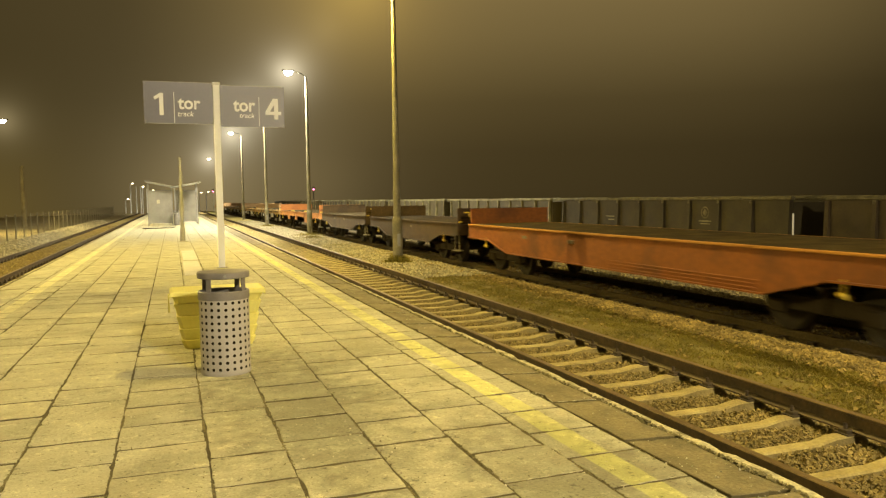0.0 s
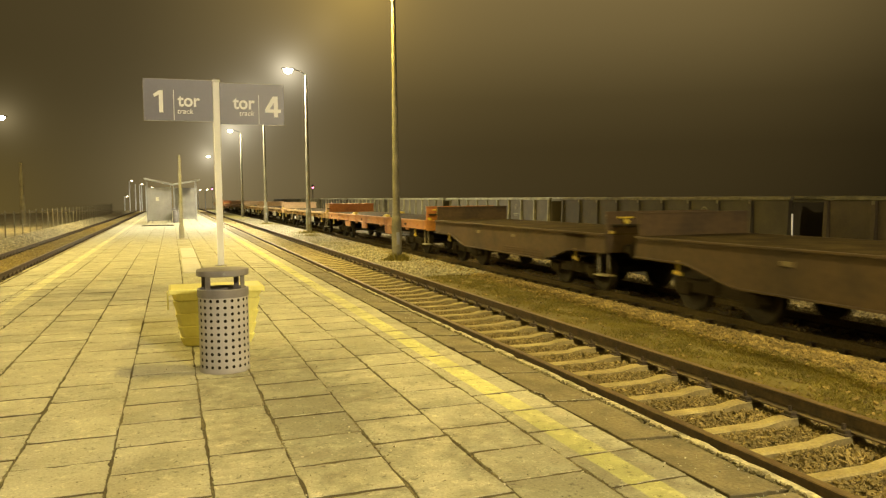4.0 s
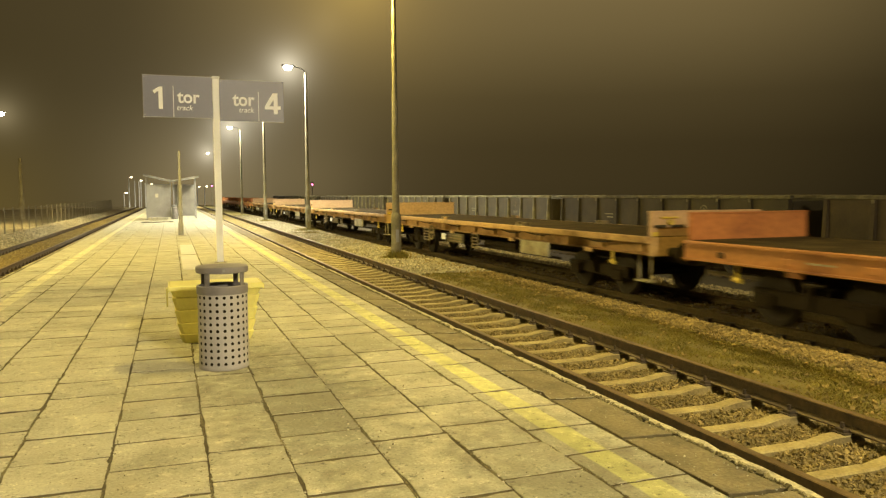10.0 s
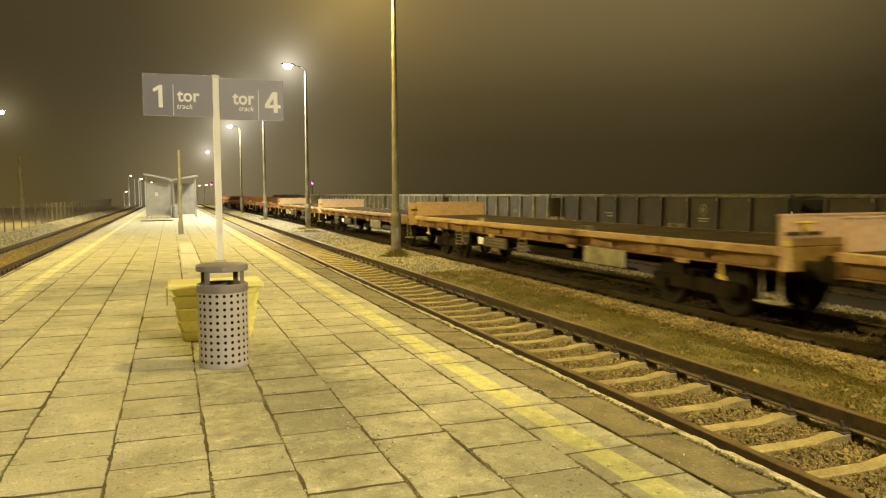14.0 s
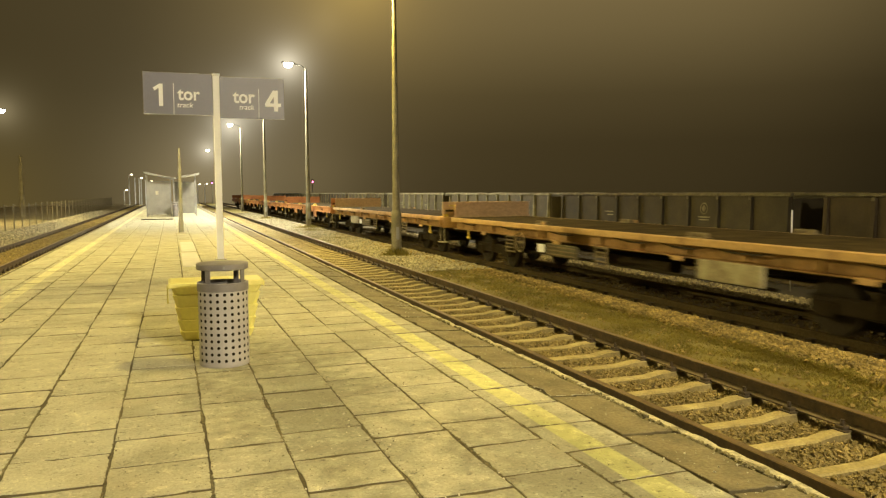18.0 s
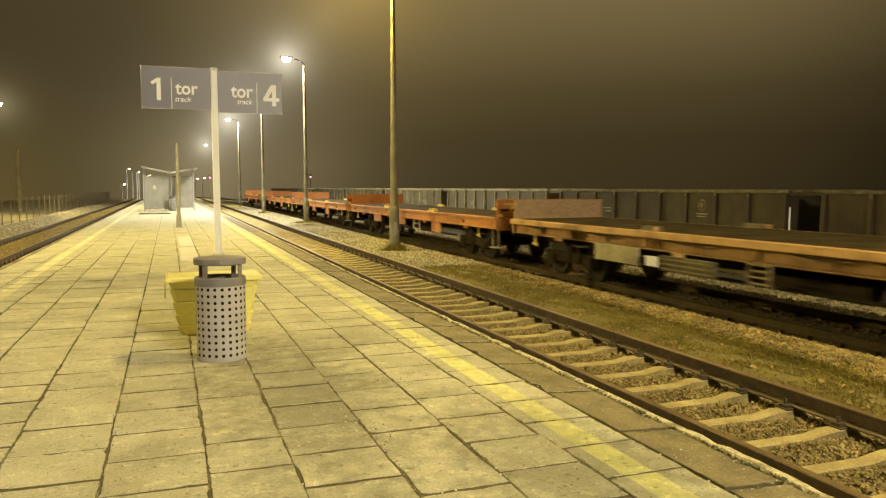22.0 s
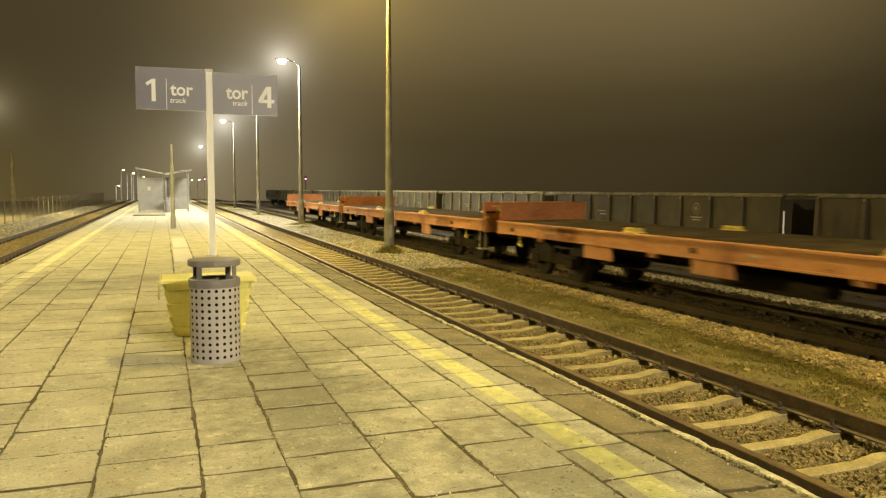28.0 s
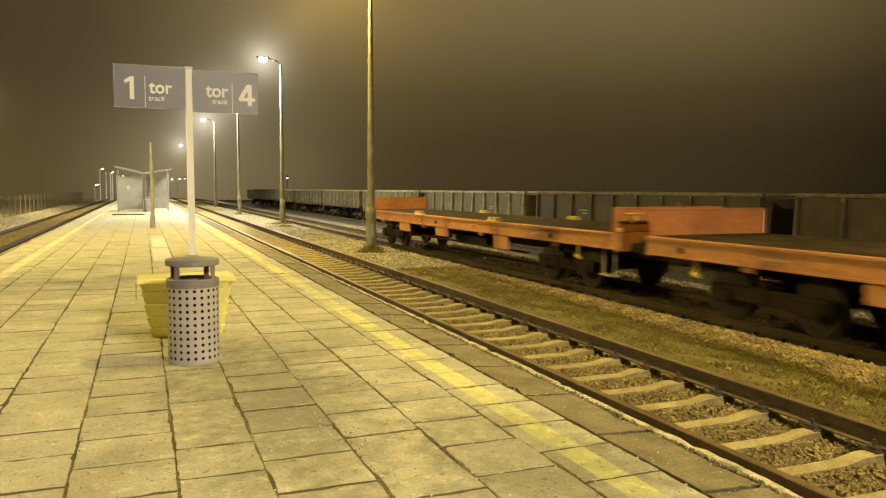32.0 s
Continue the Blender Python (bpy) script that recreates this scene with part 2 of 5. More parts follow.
    for sx, sy, cx, cy in ((1.25, 0.42, 0.85, 5.6), (1.3, 0.75, 2.0, 3.7)):
        away, size = n.new("ShaderNodeVectorMath"), n.new("ShaderNodeVectorMath")
        away.operation, size.operation = "MULTIPLY_ADD", "LENGTH"
        l.new(pos, away.inputs[0])
        away.inputs[1].default_value, away.inputs[2].default_value = (sx, sy, 0.0), (-sx * cx, -sy * cy, 0.0)
        l.new(away.outputs[0], size.inputs[0])
        reach = size.outputs["Value"] if reach is None else math_node("MINIMUM", reach, size.outputs["Value"])
    ragged = math_node("ADD", reach, math_node("MULTIPLY", math_node("SUBTRACT", wob.outputs["Fac"], 0.5), 1.6))
    dirt = n.new("ShaderNodeMapRange")
    for key, v in (("From Min", 0.45), ("From Max", 1.05), ("To Min", 0.62), ("To Max", 1.0)):
        dirt.inputs[key].default_value = v
    l.new(ragged, dirt.inputs["Value"])
    gain = math_node("MULTIPLY", gain, dirt.outputs[0])
    out = n.new("ShaderNodeVectorMath")
    out.operation = "SCALE"
    l.new(brown.outputs["Result"], out.inputs[0]), l.new(gain, out.inputs["Scale"])
    l.new(out.outputs[0], b.inputs["Base Color"])
    return m


def ground_material():
    """Pale ballast, a strip of short grass and oil-dark track beds, with ragged borders."""
    m = mat("yard_ground", (0.25, 0.21, 0.105), (0.15, 0.125, 0.0588), rough=0.95, big=0.8, fine=22.0, bump=0.8, coord="World", depth=0.05)
    n, l = m.node_tree.nodes, m.node_tree.links
    b, col = n["Principled BSDF"], n[m["colour_out"]].outputs[0]
    pos = n.new("ShaderNodeNewGeometry").outputs["Position"]
    wob = n.new("ShaderNodeTexNoise")
    wob.inputs["Scale"].default_value, wob.inputs["Detail"].default_value = 1.3, 8
    l.new(pos, wob.inputs["Vector"])
    sep = n.new("ShaderNodeSeparateXYZ")
    l.new(pos, sep.inputs[0])
    add = n.new("ShaderNodeMath")
    add.operation = "MULTIPLY_ADD"
    l.new(wob.outputs["Fac"], add.inputs[0])
    add.inputs[1].default_value = 1.2
    l.new(sep.outputs["X"], add.inputs[2])
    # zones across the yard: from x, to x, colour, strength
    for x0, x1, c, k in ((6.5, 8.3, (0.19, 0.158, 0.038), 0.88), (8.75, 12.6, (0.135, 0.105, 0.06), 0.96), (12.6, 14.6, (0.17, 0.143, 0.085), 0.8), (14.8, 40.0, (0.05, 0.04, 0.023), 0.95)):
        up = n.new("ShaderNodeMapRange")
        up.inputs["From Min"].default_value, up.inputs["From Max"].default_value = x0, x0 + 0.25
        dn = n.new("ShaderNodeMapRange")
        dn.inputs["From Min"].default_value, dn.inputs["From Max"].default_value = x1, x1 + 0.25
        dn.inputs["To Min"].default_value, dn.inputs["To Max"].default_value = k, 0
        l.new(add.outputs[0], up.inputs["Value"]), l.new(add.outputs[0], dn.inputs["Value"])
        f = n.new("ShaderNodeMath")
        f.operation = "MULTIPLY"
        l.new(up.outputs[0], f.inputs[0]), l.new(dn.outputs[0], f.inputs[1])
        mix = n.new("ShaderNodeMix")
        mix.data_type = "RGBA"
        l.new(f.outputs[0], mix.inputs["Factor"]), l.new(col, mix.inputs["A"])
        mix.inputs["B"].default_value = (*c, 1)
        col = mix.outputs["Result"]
    l.new(col, b.inputs["Base Color"])
    return m


M_SLAB = slab_material()
M_GROUND = ground_material()
M_EDGE = mat("edge_concrete", (0.537, 0.491, 0.312), (0.207, 0.18, 0.0988), big=6, fine=40, bump=0.6, coord="World", low=0.36, high=0.52, grit=0.35)
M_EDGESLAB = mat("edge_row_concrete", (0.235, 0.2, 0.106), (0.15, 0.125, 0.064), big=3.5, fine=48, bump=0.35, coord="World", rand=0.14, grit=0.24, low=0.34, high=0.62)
M_JOINT = mat("joint_dirt", (0.14, 0.117, 0.05), (0.075, 0.062, 0.027), coord="World", rough=0.95)
M_MOSS = mat("joint_moss", (0.25, 0.22, 0.105), (0.14, 0.12, 0.0571), coord="World", rough=0.95, island=0.3, bump=0)
M_FLECK = mat("dark_fleck", (0.14, 0.115, 0.065), (0.09, 0.074, 0.042), coord="World", rough=0.95, island=0.3, bump=0)
M_CRUMB = mat("concrete_crumb", (0.62, 0.59, 0.445), (0.48, 0.45, 0.336), coord="World", rough=0.9, island=0.25, bump=0)
M_RIM = mat("worn_slab_rim", (0.528, 0.502, 0.371), (0.317, 0.295, 0.207), coord="World", rough=0.9, big=14, bump=0.2)
M_STONE = mat("ballast_stone", (0.292, 0.226, 0.079), (0.203, 0.158, 0.0541), fine=60, bump=0.3, coord="World", island=0.34, big=3)
M_PALESTONE = mat("pale_gravel", (0.42, 0.385, 0.255), (0.28, 0.252, 0.16), fine=60, bump=0.3, coord="World", island=0.34, big=3)
M_SHOULDER = mat("weathered_stone", (0.34, 0.254, 0.079), (0.184, 0.136, 0.0409), fine=60, bump=0.3, coord="World", island=0.42, big=3)
M_DSTONE = mat("sooty_stone", (0.375, 0.315, 0.163), (0.195, 0.162, 0.0813), fine=60, coord="World", island=0.4, big=3)
M_DUCT = mat("duct_concrete", (0.58, 0.555, 0.44), (0.46, 0.43, 0.33), big=2, fine=40, bump=0.2, coord="World")
M_COVER = mat("new_cover_concrete", (0.66, 0.65, 0.60), (0.58, 0.565, 0.515), big=2, fine=40, bump=0.1, coord="World", grit=0.06)
M_POSTGREY = mat("post_concrete", (0.36, 0.36, 0.36), (0.27, 0.268, 0.26), big=2, fine=30, bump=0.15)
M_SLEEPERSIDE = mat("sleeper_darker_side", (0.27, 0.218, 0.0889), (0.16, 0.127, 0.0502), big=5, fine=45, bump=0.2, coord="World")
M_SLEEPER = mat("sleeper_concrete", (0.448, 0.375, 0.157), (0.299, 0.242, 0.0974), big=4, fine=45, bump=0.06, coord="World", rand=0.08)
M_RAIL = mat("rusty_rail", (0.085, 0.0558, 0.0204), (0.048, 0.0321, 0.0127), rough=0.8, metal=0.0, coord="World", big=5)
M_RAILTOP = mat("worn_rail_head", (0.2, 0.137, 0.0577), (0.12, 0.0785, 0.0317), rough=0.55, metal=0.25, coord="World", bump=0.05)
# paler rail coat that carries the light caught by the foot
M_RAILFOOT = mat("lit_rail_foot", (0.15, 0.116, 0.0538), (0.08, 0.0598, 0.0269), rough=0.9, coord="World")
M_OILRAIL = mat("oily_dark_rail", (0.105, 0.0795, 0.0375), (0.075, 0.057, 0.0275), rough=0.9, spec=0.15, coord="World")
M_DARKBED = mat("oily_dark_stone", (0.225, 0.173, 0.0825), (0.15, 0.115, 0.055), rough=0.95, spec=0.15, coord="World", island=0.2)
M_CLIP = mat("rusty_fastener", (0.07, 0.0483, 0.0235), (0.04, 0.0289, 0.0134), rough=0.8, coord="World")
M_GRASS = mat("short_grass", (0.206, 0.171, 0.0222), (0.158, 0.129, 0.0178), coord="World", island=0.16, bump=0, rough=0.7, fine=4)
M_POLE = mat("pole_concrete", (0.25, 0.23, 0.15), (0.165, 0.15, 0.095), big=2, fine=30, bump=0.2, coord="World")
M_OLDPOLE = mat("weathered_pole", (0.17, 0.148, 0.085), (0.11, 0.095, 0.055), big=2, fine=30, bump=0.2)
M_GALV = mat("galvanised_steel", (0.36, 0.36, 0.35), (0.26, 0.26, 0.25), rough=0.45, metal=0.6, bump=0.05, grit=0.04)
M_HOUSING = mat("lamp_housing", (0.10, 0.10, 0.095), (0.07, 0.07, 0.065), rough=0.5, bump=0.05, grit=0.04)
M_LAMP = glow("lamp_glass", (1.0, 0.93, 0.70), 60.0)
M_FARLAMP = glow("far_lamp_glass", (1.0, 0.85, 0.6), 10.0)
M_SIGNAL = glow("signal_red_lens", (1.0, 0.12, 0.35), 14.0)
M_WHITE = mat("white_paint", (0.78, 0.80, 0.84), (0.66, 0.67, 0.68), rough=0.5, bump=0.05, fine=12, grit=0.04)
M_SIGN = mat("sign_slate_blue", (0.185, 0.185, 0.265), (0.165, 0.165, 0.235), rough=0.4, bump=0.02, big=0.8, grit=0.04)
M_LETTER = mat("sign_lettering", (0.92, 0.94, 1.0), (0.88, 0.90, 0.97), rough=0.5, bump=0, grit=0.02)
M_BIN = mat("bin_grey_coat", (0.455, 0.43, 0.405), (0.395, 0.372, 0.35), rough=0.5, big=5, bump=0.08, fine=60, grit=0.04)
M_BINDARK = mat("bin_dark_coat", (0.24, 0.225, 0.22), (0.18, 0.165, 0.16), rough=0.5, big=6, bump=0.1, fine=60, grit=0.04)
M_BLACK = mat("black_inside", (0.026, 0.02, 0.012), (0.018, 0.014, 0.008), rough=0.9, spec=0.1)
M_YELLOW = mat("yellow_plastic", (0.86, 0.81, 0.27), (0.78, 0.73, 0.23), rough=0.45, bump=0.05, big=4, fine=30, grit=0.04)
M_ACRYL = mat("shelter_panel", (0.44, 0.43, 0.385), (0.35, 0.34, 0.30), rough=0.35, bump=0.05, big=1.5, fine=8, grit=0.04)


def let_light_through(m, share):
    """Milky sheet that light shines through from the other side."""
    n, l = m.node_tree.nodes, m.node_tree.links
    milk, both = n.new("ShaderNodeBsdfTranslucent"), n.new("ShaderNodeMixShader")
    l.new(n[m["colour_out"]].outputs[0], milk.inputs["Color"])
    both.inputs[0].default_value = share
    l.new(n["Principled BSDF"].outputs[0], both.inputs[1]), l.new(milk.outputs[0], both.inputs[2])
    l.new(both.outputs[0], n["Material Output"].inputs["Surface"])


let_light_through(M_ACRYL, 0.45)
M_FRAME = mat("shelter_frame", (0.33, 0.33, 0.32), (0.25, 0.25, 0.24), rough=0.4, metal=0.3, bump=0.05, grit=0.04)
M_WOOD = mat("bench_wood", (0.14, 0.085, 0.0378), (0.09, 0.055, 0.0252), rough=0.7)
M_FENCE = mat("fence_steel", (0.2, 0.175, 0.11), (0.125, 0.11, 0.07), rough=0.7, metal=0.0)
M_UNDER = mat("oily_running_gear", (0.0432, 0.0336, 0.0179), (0.0336, 0.0264, 0.0134), rough=0.9, spec=0.2, big=3)
M_DECK = mat("wagon_floor_wood", (0.068, 0.049, 0.0202), (0.036, 0.026, 0.0109), rough=1.0, spec=0.08, big=2, fine=18)
M_WHEEL = mat("wheel_steel", (0.0382, 0.0304, 0.0158), (0.0315, 0.0248, 0.0126), rough=0.85, metal=0.1)
M_BLANK = mat("pale_box_metal", (0.37, 0.34, 0.206), (0.211, 0.178, 0.1), rough=0.6, big=4)
M_TOOLBOX = mat("dull_box_metal", (0.132, 0.115, 0.0588), (0.0704, 0.0595, 0.0294), rough=0.8, big=4)
M_LADDER = mat("worn_step_metal", (0.198, 0.156, 0.0739), (0.119, 0.0918, 0.0426), rough=0.75, big=4)
M_YVALVE = mat("yellow_handle_paint", (0.62, 0.47, 0.042), (0.36, 0.26, 0.042), rough=0.6, big=8)
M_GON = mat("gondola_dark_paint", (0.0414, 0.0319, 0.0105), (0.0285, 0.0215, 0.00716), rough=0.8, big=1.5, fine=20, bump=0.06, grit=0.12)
# lighter copy of the dark paint, for wagons further off in lamplit haze
M_GONFAR = mat("gondola_far_lit_paint", (0.0686, 0.054, 0.0186), (0.044, 0.0339, 0.0117), rough=0.7, big=1.5, fine=20, bump=0.06, grit=0.12)
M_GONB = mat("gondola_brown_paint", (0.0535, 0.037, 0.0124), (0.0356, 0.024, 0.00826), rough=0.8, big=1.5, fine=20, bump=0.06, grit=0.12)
# ribs of the farther wagons, with the lamplight put into their colour
M_GONRIB = mat("gondola_rib_lit", (0.228, 0.203, 0.09), (0.122, 0.107, 0.0479), rough=0.7, big=3)
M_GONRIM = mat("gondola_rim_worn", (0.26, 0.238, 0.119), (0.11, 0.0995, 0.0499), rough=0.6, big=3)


# ---- mesh helpers ----
def part(name, bm, material, parent=None, label=""):
    me = bpy.data.meshes.new(name)
    bm.to_mesh(me)
    bm.free()
    me.materials.append(material)
    return part_of(name, me, parent, label)


def part_of(name, me, parent=None, label=""):
    ob = new(name, me)
    ob.parent = parent
    return tagged(ob, label)


def smooth(ob, angle=40):
    ob.data.shade_smooth()
    ob.data.set_sharp_from_angle(angle=radians(angle))
    return ob


def thing(name, at, label, category, group="", kind=""):
    ob = new(name)
    ob.empty_display_size = 0.3
    ob.location = at
    return tagged(ob, label, category, group, kind)


def box(bm, x0, x1, y0, y1, z0, z1, bevel=0.0):
    made = bmesh.ops.create_cube(bm, size=1, matrix=Matrix.LocRotScale(((x0 + x1) / 2, (y0 + y1) / 2, (z0 + z1) / 2), None, (x1 - x0, y1 - y0, z1 - z0)))
    if bevel:
        edges = {e for v in made["verts"] for e in v.link_edges}
        bmesh.ops.bevel(bm, geom=list(edges), offset=bevel, segments=1, affect="EDGES")
    return bm


def boxes(*rows, bevel=0.0):
    bm = bmesh.new()
    for r in rows:
        box(bm, *r, bevel=bevel)
    return bm


def lathe(rings, seg=24, bm=None, centre=(0, 0), cap=True):
    """A turned form from (radius, height) rings."""
    bm = bm or bmesh.new()
    loops = []
    for r, z in rings:
        loops.append([bm.verts.new((centre[0] + r * math.cos(2 * math.pi * i / seg), centre[1] + r * math.sin(2 * math.pi * i / seg), z)) for i in range(seg)])
    for a, b in zip(loops, loops[1:]):
        for i in range(seg):
            bm.faces.new((a[i], a[(i + 1) % seg], b[(i + 1) % seg], b[i]))
    if cap:
        bm.faces.new(loops[0][::-1])
        bm.faces.new(loops[-1])
    return bm


def rod(bm, a, b, r0, r1=None, seg=8):
    """A round bar from a to b."""
    a, b = Vector(a), Vector(b)
    r1 = r0 if r1 is None else r1
    q = (b - a).to_track_quat("Z", "Y").to_matrix()
    la = [bm.verts.new(a + q @ Vector((r0 * math.cos(2 * math.pi * i / seg), r0 * math.sin(2 * math.pi * i / seg), 0))) for i in range(seg)]
    lb = [bm.verts.new(b + q @ Vector((r1 * math.cos(2 * math.pi * i / seg), r1 * math.sin(2 * math.pi * i / seg), 0))) for i in range(seg)]
    for i in range(seg):
        bm.faces.new((la[i], la[(i + 1) % seg], lb[(i + 1) % seg], lb[i]))
    bm.faces.new(la[::-1])
    bm.faces.new(lb)
    return bm


def rods(*rows, seg=8):
    bm = bmesh.new()
    for a, b, r in rows:
        rod(bm, a, b, r, seg=seg)
    return bm


def prism(outline, y0, y1, bm=None, axis="y"):
    """An outline of (u, z) swept along y (u is x) or along x (u is y)."""
    bm = bm or bmesh.new()
    at = (lambda u, s, z: (u, s, z)) if axis == "y" else (lambda u, s, z: (s, u, z))
    a = [bm.verts.new(at(u, y0, z)) for u, z in outline]
    b = [bm.verts.new(at(u, y1, z)) for u, z in outline]
    n = len(outline)
    for i in range(n):
        bm.faces.new((a[i], a[(i + 1) % n], b[(i + 1) % n], b[i]))
    bm.faces.new(a[::-1])
    bm.faces.new(b)
    bmesh.ops.recalc_face_normals(bm, faces=bm.faces)
    return bm


def scatter(name, places, sizes, flat, material, seed, parent=None):
    """Many small blocky stones as one mesh."""
    rng = np.random.default_rng(seed)
    n = len(places)
    cube = np.array([(x, y, z) for x in (-1, 1) for y in (-1, 1) for z in (-1, 1)], float)
    v = cube[None] * rng.uniform(0.55, 1.25, (n, 8, 3)) * sizes[:, None, None] * np.array((1, 0.8, flat))
    q = rng.normal(size=(n, 4)) * np.array((1, 0.45, 0.45, 1))
    q /= np.linalg.norm(q, axis=1)[:, None]
    w, x, y, z = q.T
    rot = np.stack([np.stack([1 - 2 * (y * y + z * z), 2 * (x * y - z * w), 2 * (x * z + y * w)], -1), np.stack([2 * (x * y + z * w), 1 - 2 * (x * x + z * z), 2 * (y * z - x * w)], -1), np.stack([2 * (x * z - y * w), 2 * (y * z + x * w), 1 - 2 * (x * x + y * y)], -1)], 1)
    v = np.einsum("nij,nkj->nki", rot, v) + places[:, None]
    quad = np.array(((0, 1, 3, 2), (4, 6, 7, 5), (0, 4, 5, 1), (2, 3, 7, 6), (0, 2, 6, 4), (1, 5, 7, 3)))
    f = (quad[None] + 8 * np.arange(n)[:, None, None]).reshape(-1, 4)
    me = bpy.data.meshes.new(name)
    me.from_pydata(v.reshape(-1, 3), [], f)
    me.materials.append(material)
    return part_of(name, me, parent)


# ---- ground, one sheet to the horizon ----
PROFILE = [(-2500, -0.55), (-60, -0.55), (-8.6, -0.56), (-8.0, -0.46), (-7.5, -0.37), (-7.1, -0.40), (-6.5, -0.60), (-6.3, -0.64), (-4.0, -0.66), (-3.0, -0.66), (3.0, -0.72), (3.9, -0.69), (5.65, -0.69), (6.3, -0.59), (7.9, -0.60), (8.3, -0.66), (8.8, -0.88), (11.4, -0.90), (12.3, -0.95), (13.6, -1.05), (14.8, -1.22), (18.6, -1.25), (24, -1.25), (60, -1.2), (2500, -1.2)]


def ground_z(x):
    return float(np.interp(x, [p[0] for p in PROFILE], [p[1] for p in PROFILE]))


bm = bmesh.new()
ys = [-2500, -80, -20, 0] + list(range(4, 60, 4)) + [80, 120, 200, 500, 2500]
grid = [[bm.verts.new((x, y, z)) for x, z in PROFILE] for y in ys]
for r, s in zip(grid, grid[1:]):
    for i in range(len(PROFILE) - 1):
        bm.faces.new((r[i], r[i + 1], s[i + 1], s[i]))
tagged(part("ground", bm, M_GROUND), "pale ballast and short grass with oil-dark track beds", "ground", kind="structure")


# ---- misty distance: a glowing backdrop ring ----
def painted_mist():
    m = bpy.data.materials.new("painted_mist")
    m.use_nodes = True
    n, l = m.node_tree.nodes, m.node_tree.links
    # black sheet that glows by itself in the painted colours of the haze
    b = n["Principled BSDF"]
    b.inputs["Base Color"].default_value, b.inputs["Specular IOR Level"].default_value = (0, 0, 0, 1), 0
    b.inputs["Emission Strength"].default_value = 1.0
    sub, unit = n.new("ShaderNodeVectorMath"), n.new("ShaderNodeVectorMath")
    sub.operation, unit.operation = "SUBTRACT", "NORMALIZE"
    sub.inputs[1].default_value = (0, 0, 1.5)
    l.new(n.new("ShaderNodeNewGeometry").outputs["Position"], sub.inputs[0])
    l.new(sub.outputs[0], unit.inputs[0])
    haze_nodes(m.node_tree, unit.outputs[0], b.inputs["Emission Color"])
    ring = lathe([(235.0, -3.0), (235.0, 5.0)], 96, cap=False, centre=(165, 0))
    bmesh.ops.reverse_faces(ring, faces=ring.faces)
    tagged(part("backdrop", ring, m), "glowing backdrop ring painted as lit night mist that hides the far distance", "mist", kind="structure")


painted_mist()


# ---- railway tracks ----
def rail_mesh(y0, y1, oily):
    prof = [(-0.07, 0), (0.07, 0), (0.07, 0.012), (0.012, 0.035), (0.012, 0.115), (0.036, 0.125), (0.036, 0.148), (0.028, 0.155), (-0.028, 0.155), (-0.036, 0.148), (-0.036, 0.125), (-0.012, 0.115), (-0.012, 0.035), (-0.07, 0.012)]
    bm = prism(prof, y0, y1)
    me = bpy.data.meshes.new("rail")
    bm.faces.ensure_lookup_table()
    for f in bm.faces:
        c = f.calc_center_median()
        # the foot's sloping top gets the paler coat, as if lit
        f.material_index = 1 if c.z > 0.15 else 2 if 0.012 < c.z < 0.03 else 0
    bm.to_mesh(me)
    bm.free()
    for m in (M_OILRAIL,) * 3 if oily else (M_RAIL, M_RAILTOP, M_RAILFOOT):
        me.materials.append(m)
    return me


def sleeper_mesh(top_coat, side_coat):
    """A concrete sleeper that is higher under the rails than in its middle; its top is at z 0."""
    bm = bmesh.new()
    loops = []
    for x, top, wt, wb in ((-1.25, -0.06, 0.065, 0.14), (-1.05, 0.0, 0.067, 0.15), (-0.5, 0.0, 0.067, 0.15), (-0.3, -0.035, 0.068, 0.13), (0.3, -0.035, 0.068, 0.13), (0.5, 0.0, 0.067, 0.15), (1.05, 0.0, 0.067, 0.15), (1.25, -0.06, 0.065, 0.14)):
        loops.append([bm.verts.new(p) for p in ((x, -wb, -0.22), (x, wb, -0.22), (x, wt, top - 0.015), (x, wt - 0.015, top), (x, -wt + 0.015, top), (x, -wt, top - 0.015))])
    for a, b in zip(loops, loops[1:]):
        for i in range(6):
            bm.faces.new((a[i], a[(i + 1) % 6], b[(i + 1) % 6], b[i]))
    bm.faces.new(loops[0]), bm.faces.new(loops[-1][::-1])
    bmesh.ops.recalc_face_normals(bm, faces=bm.faces)
    # upward faces take the top coat, all others the side coat
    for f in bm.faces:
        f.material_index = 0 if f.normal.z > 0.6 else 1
    me = bpy.data.meshes.new("sleeper")
    bm.to_mesh(me)
    bm.free()
    me.materials.append(top_coat), me.materials.append(side_coat)
    return me


def fastener_mesh():
    bm = boxes((-0.15, 0.15, -0.075, 0.075, 0, 0.014), (-0.135, -0.06, -0.045, 0.045, 0.014, 0.045), (0.06, 0.135, -0.045, 0.045, 0.014, 0.045), bevel=0.005)
    for s in (-0.1, 0.1):
        rod(bm, (s, 0, 0.04), (s, 0, 0.095), 0.018, seg=6)
    me = bpy.data.meshes.new("fastener")
    bm.to_mesh(me)
    bm.free()
    me.materials.append(M_CLIP)
    return me


def far_fastener_mesh():
    me = bpy.data.meshes.new("fastener")
    bm = boxes((-0.135, 0.135, -0.06, 0.06, 0, 0.055))
    bm.to_mesh(me)
    bm.free()
    me.materials.append(M_CLIP)
    return me


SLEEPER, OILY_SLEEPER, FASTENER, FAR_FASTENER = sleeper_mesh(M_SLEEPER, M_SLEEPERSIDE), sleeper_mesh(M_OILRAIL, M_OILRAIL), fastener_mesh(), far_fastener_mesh()


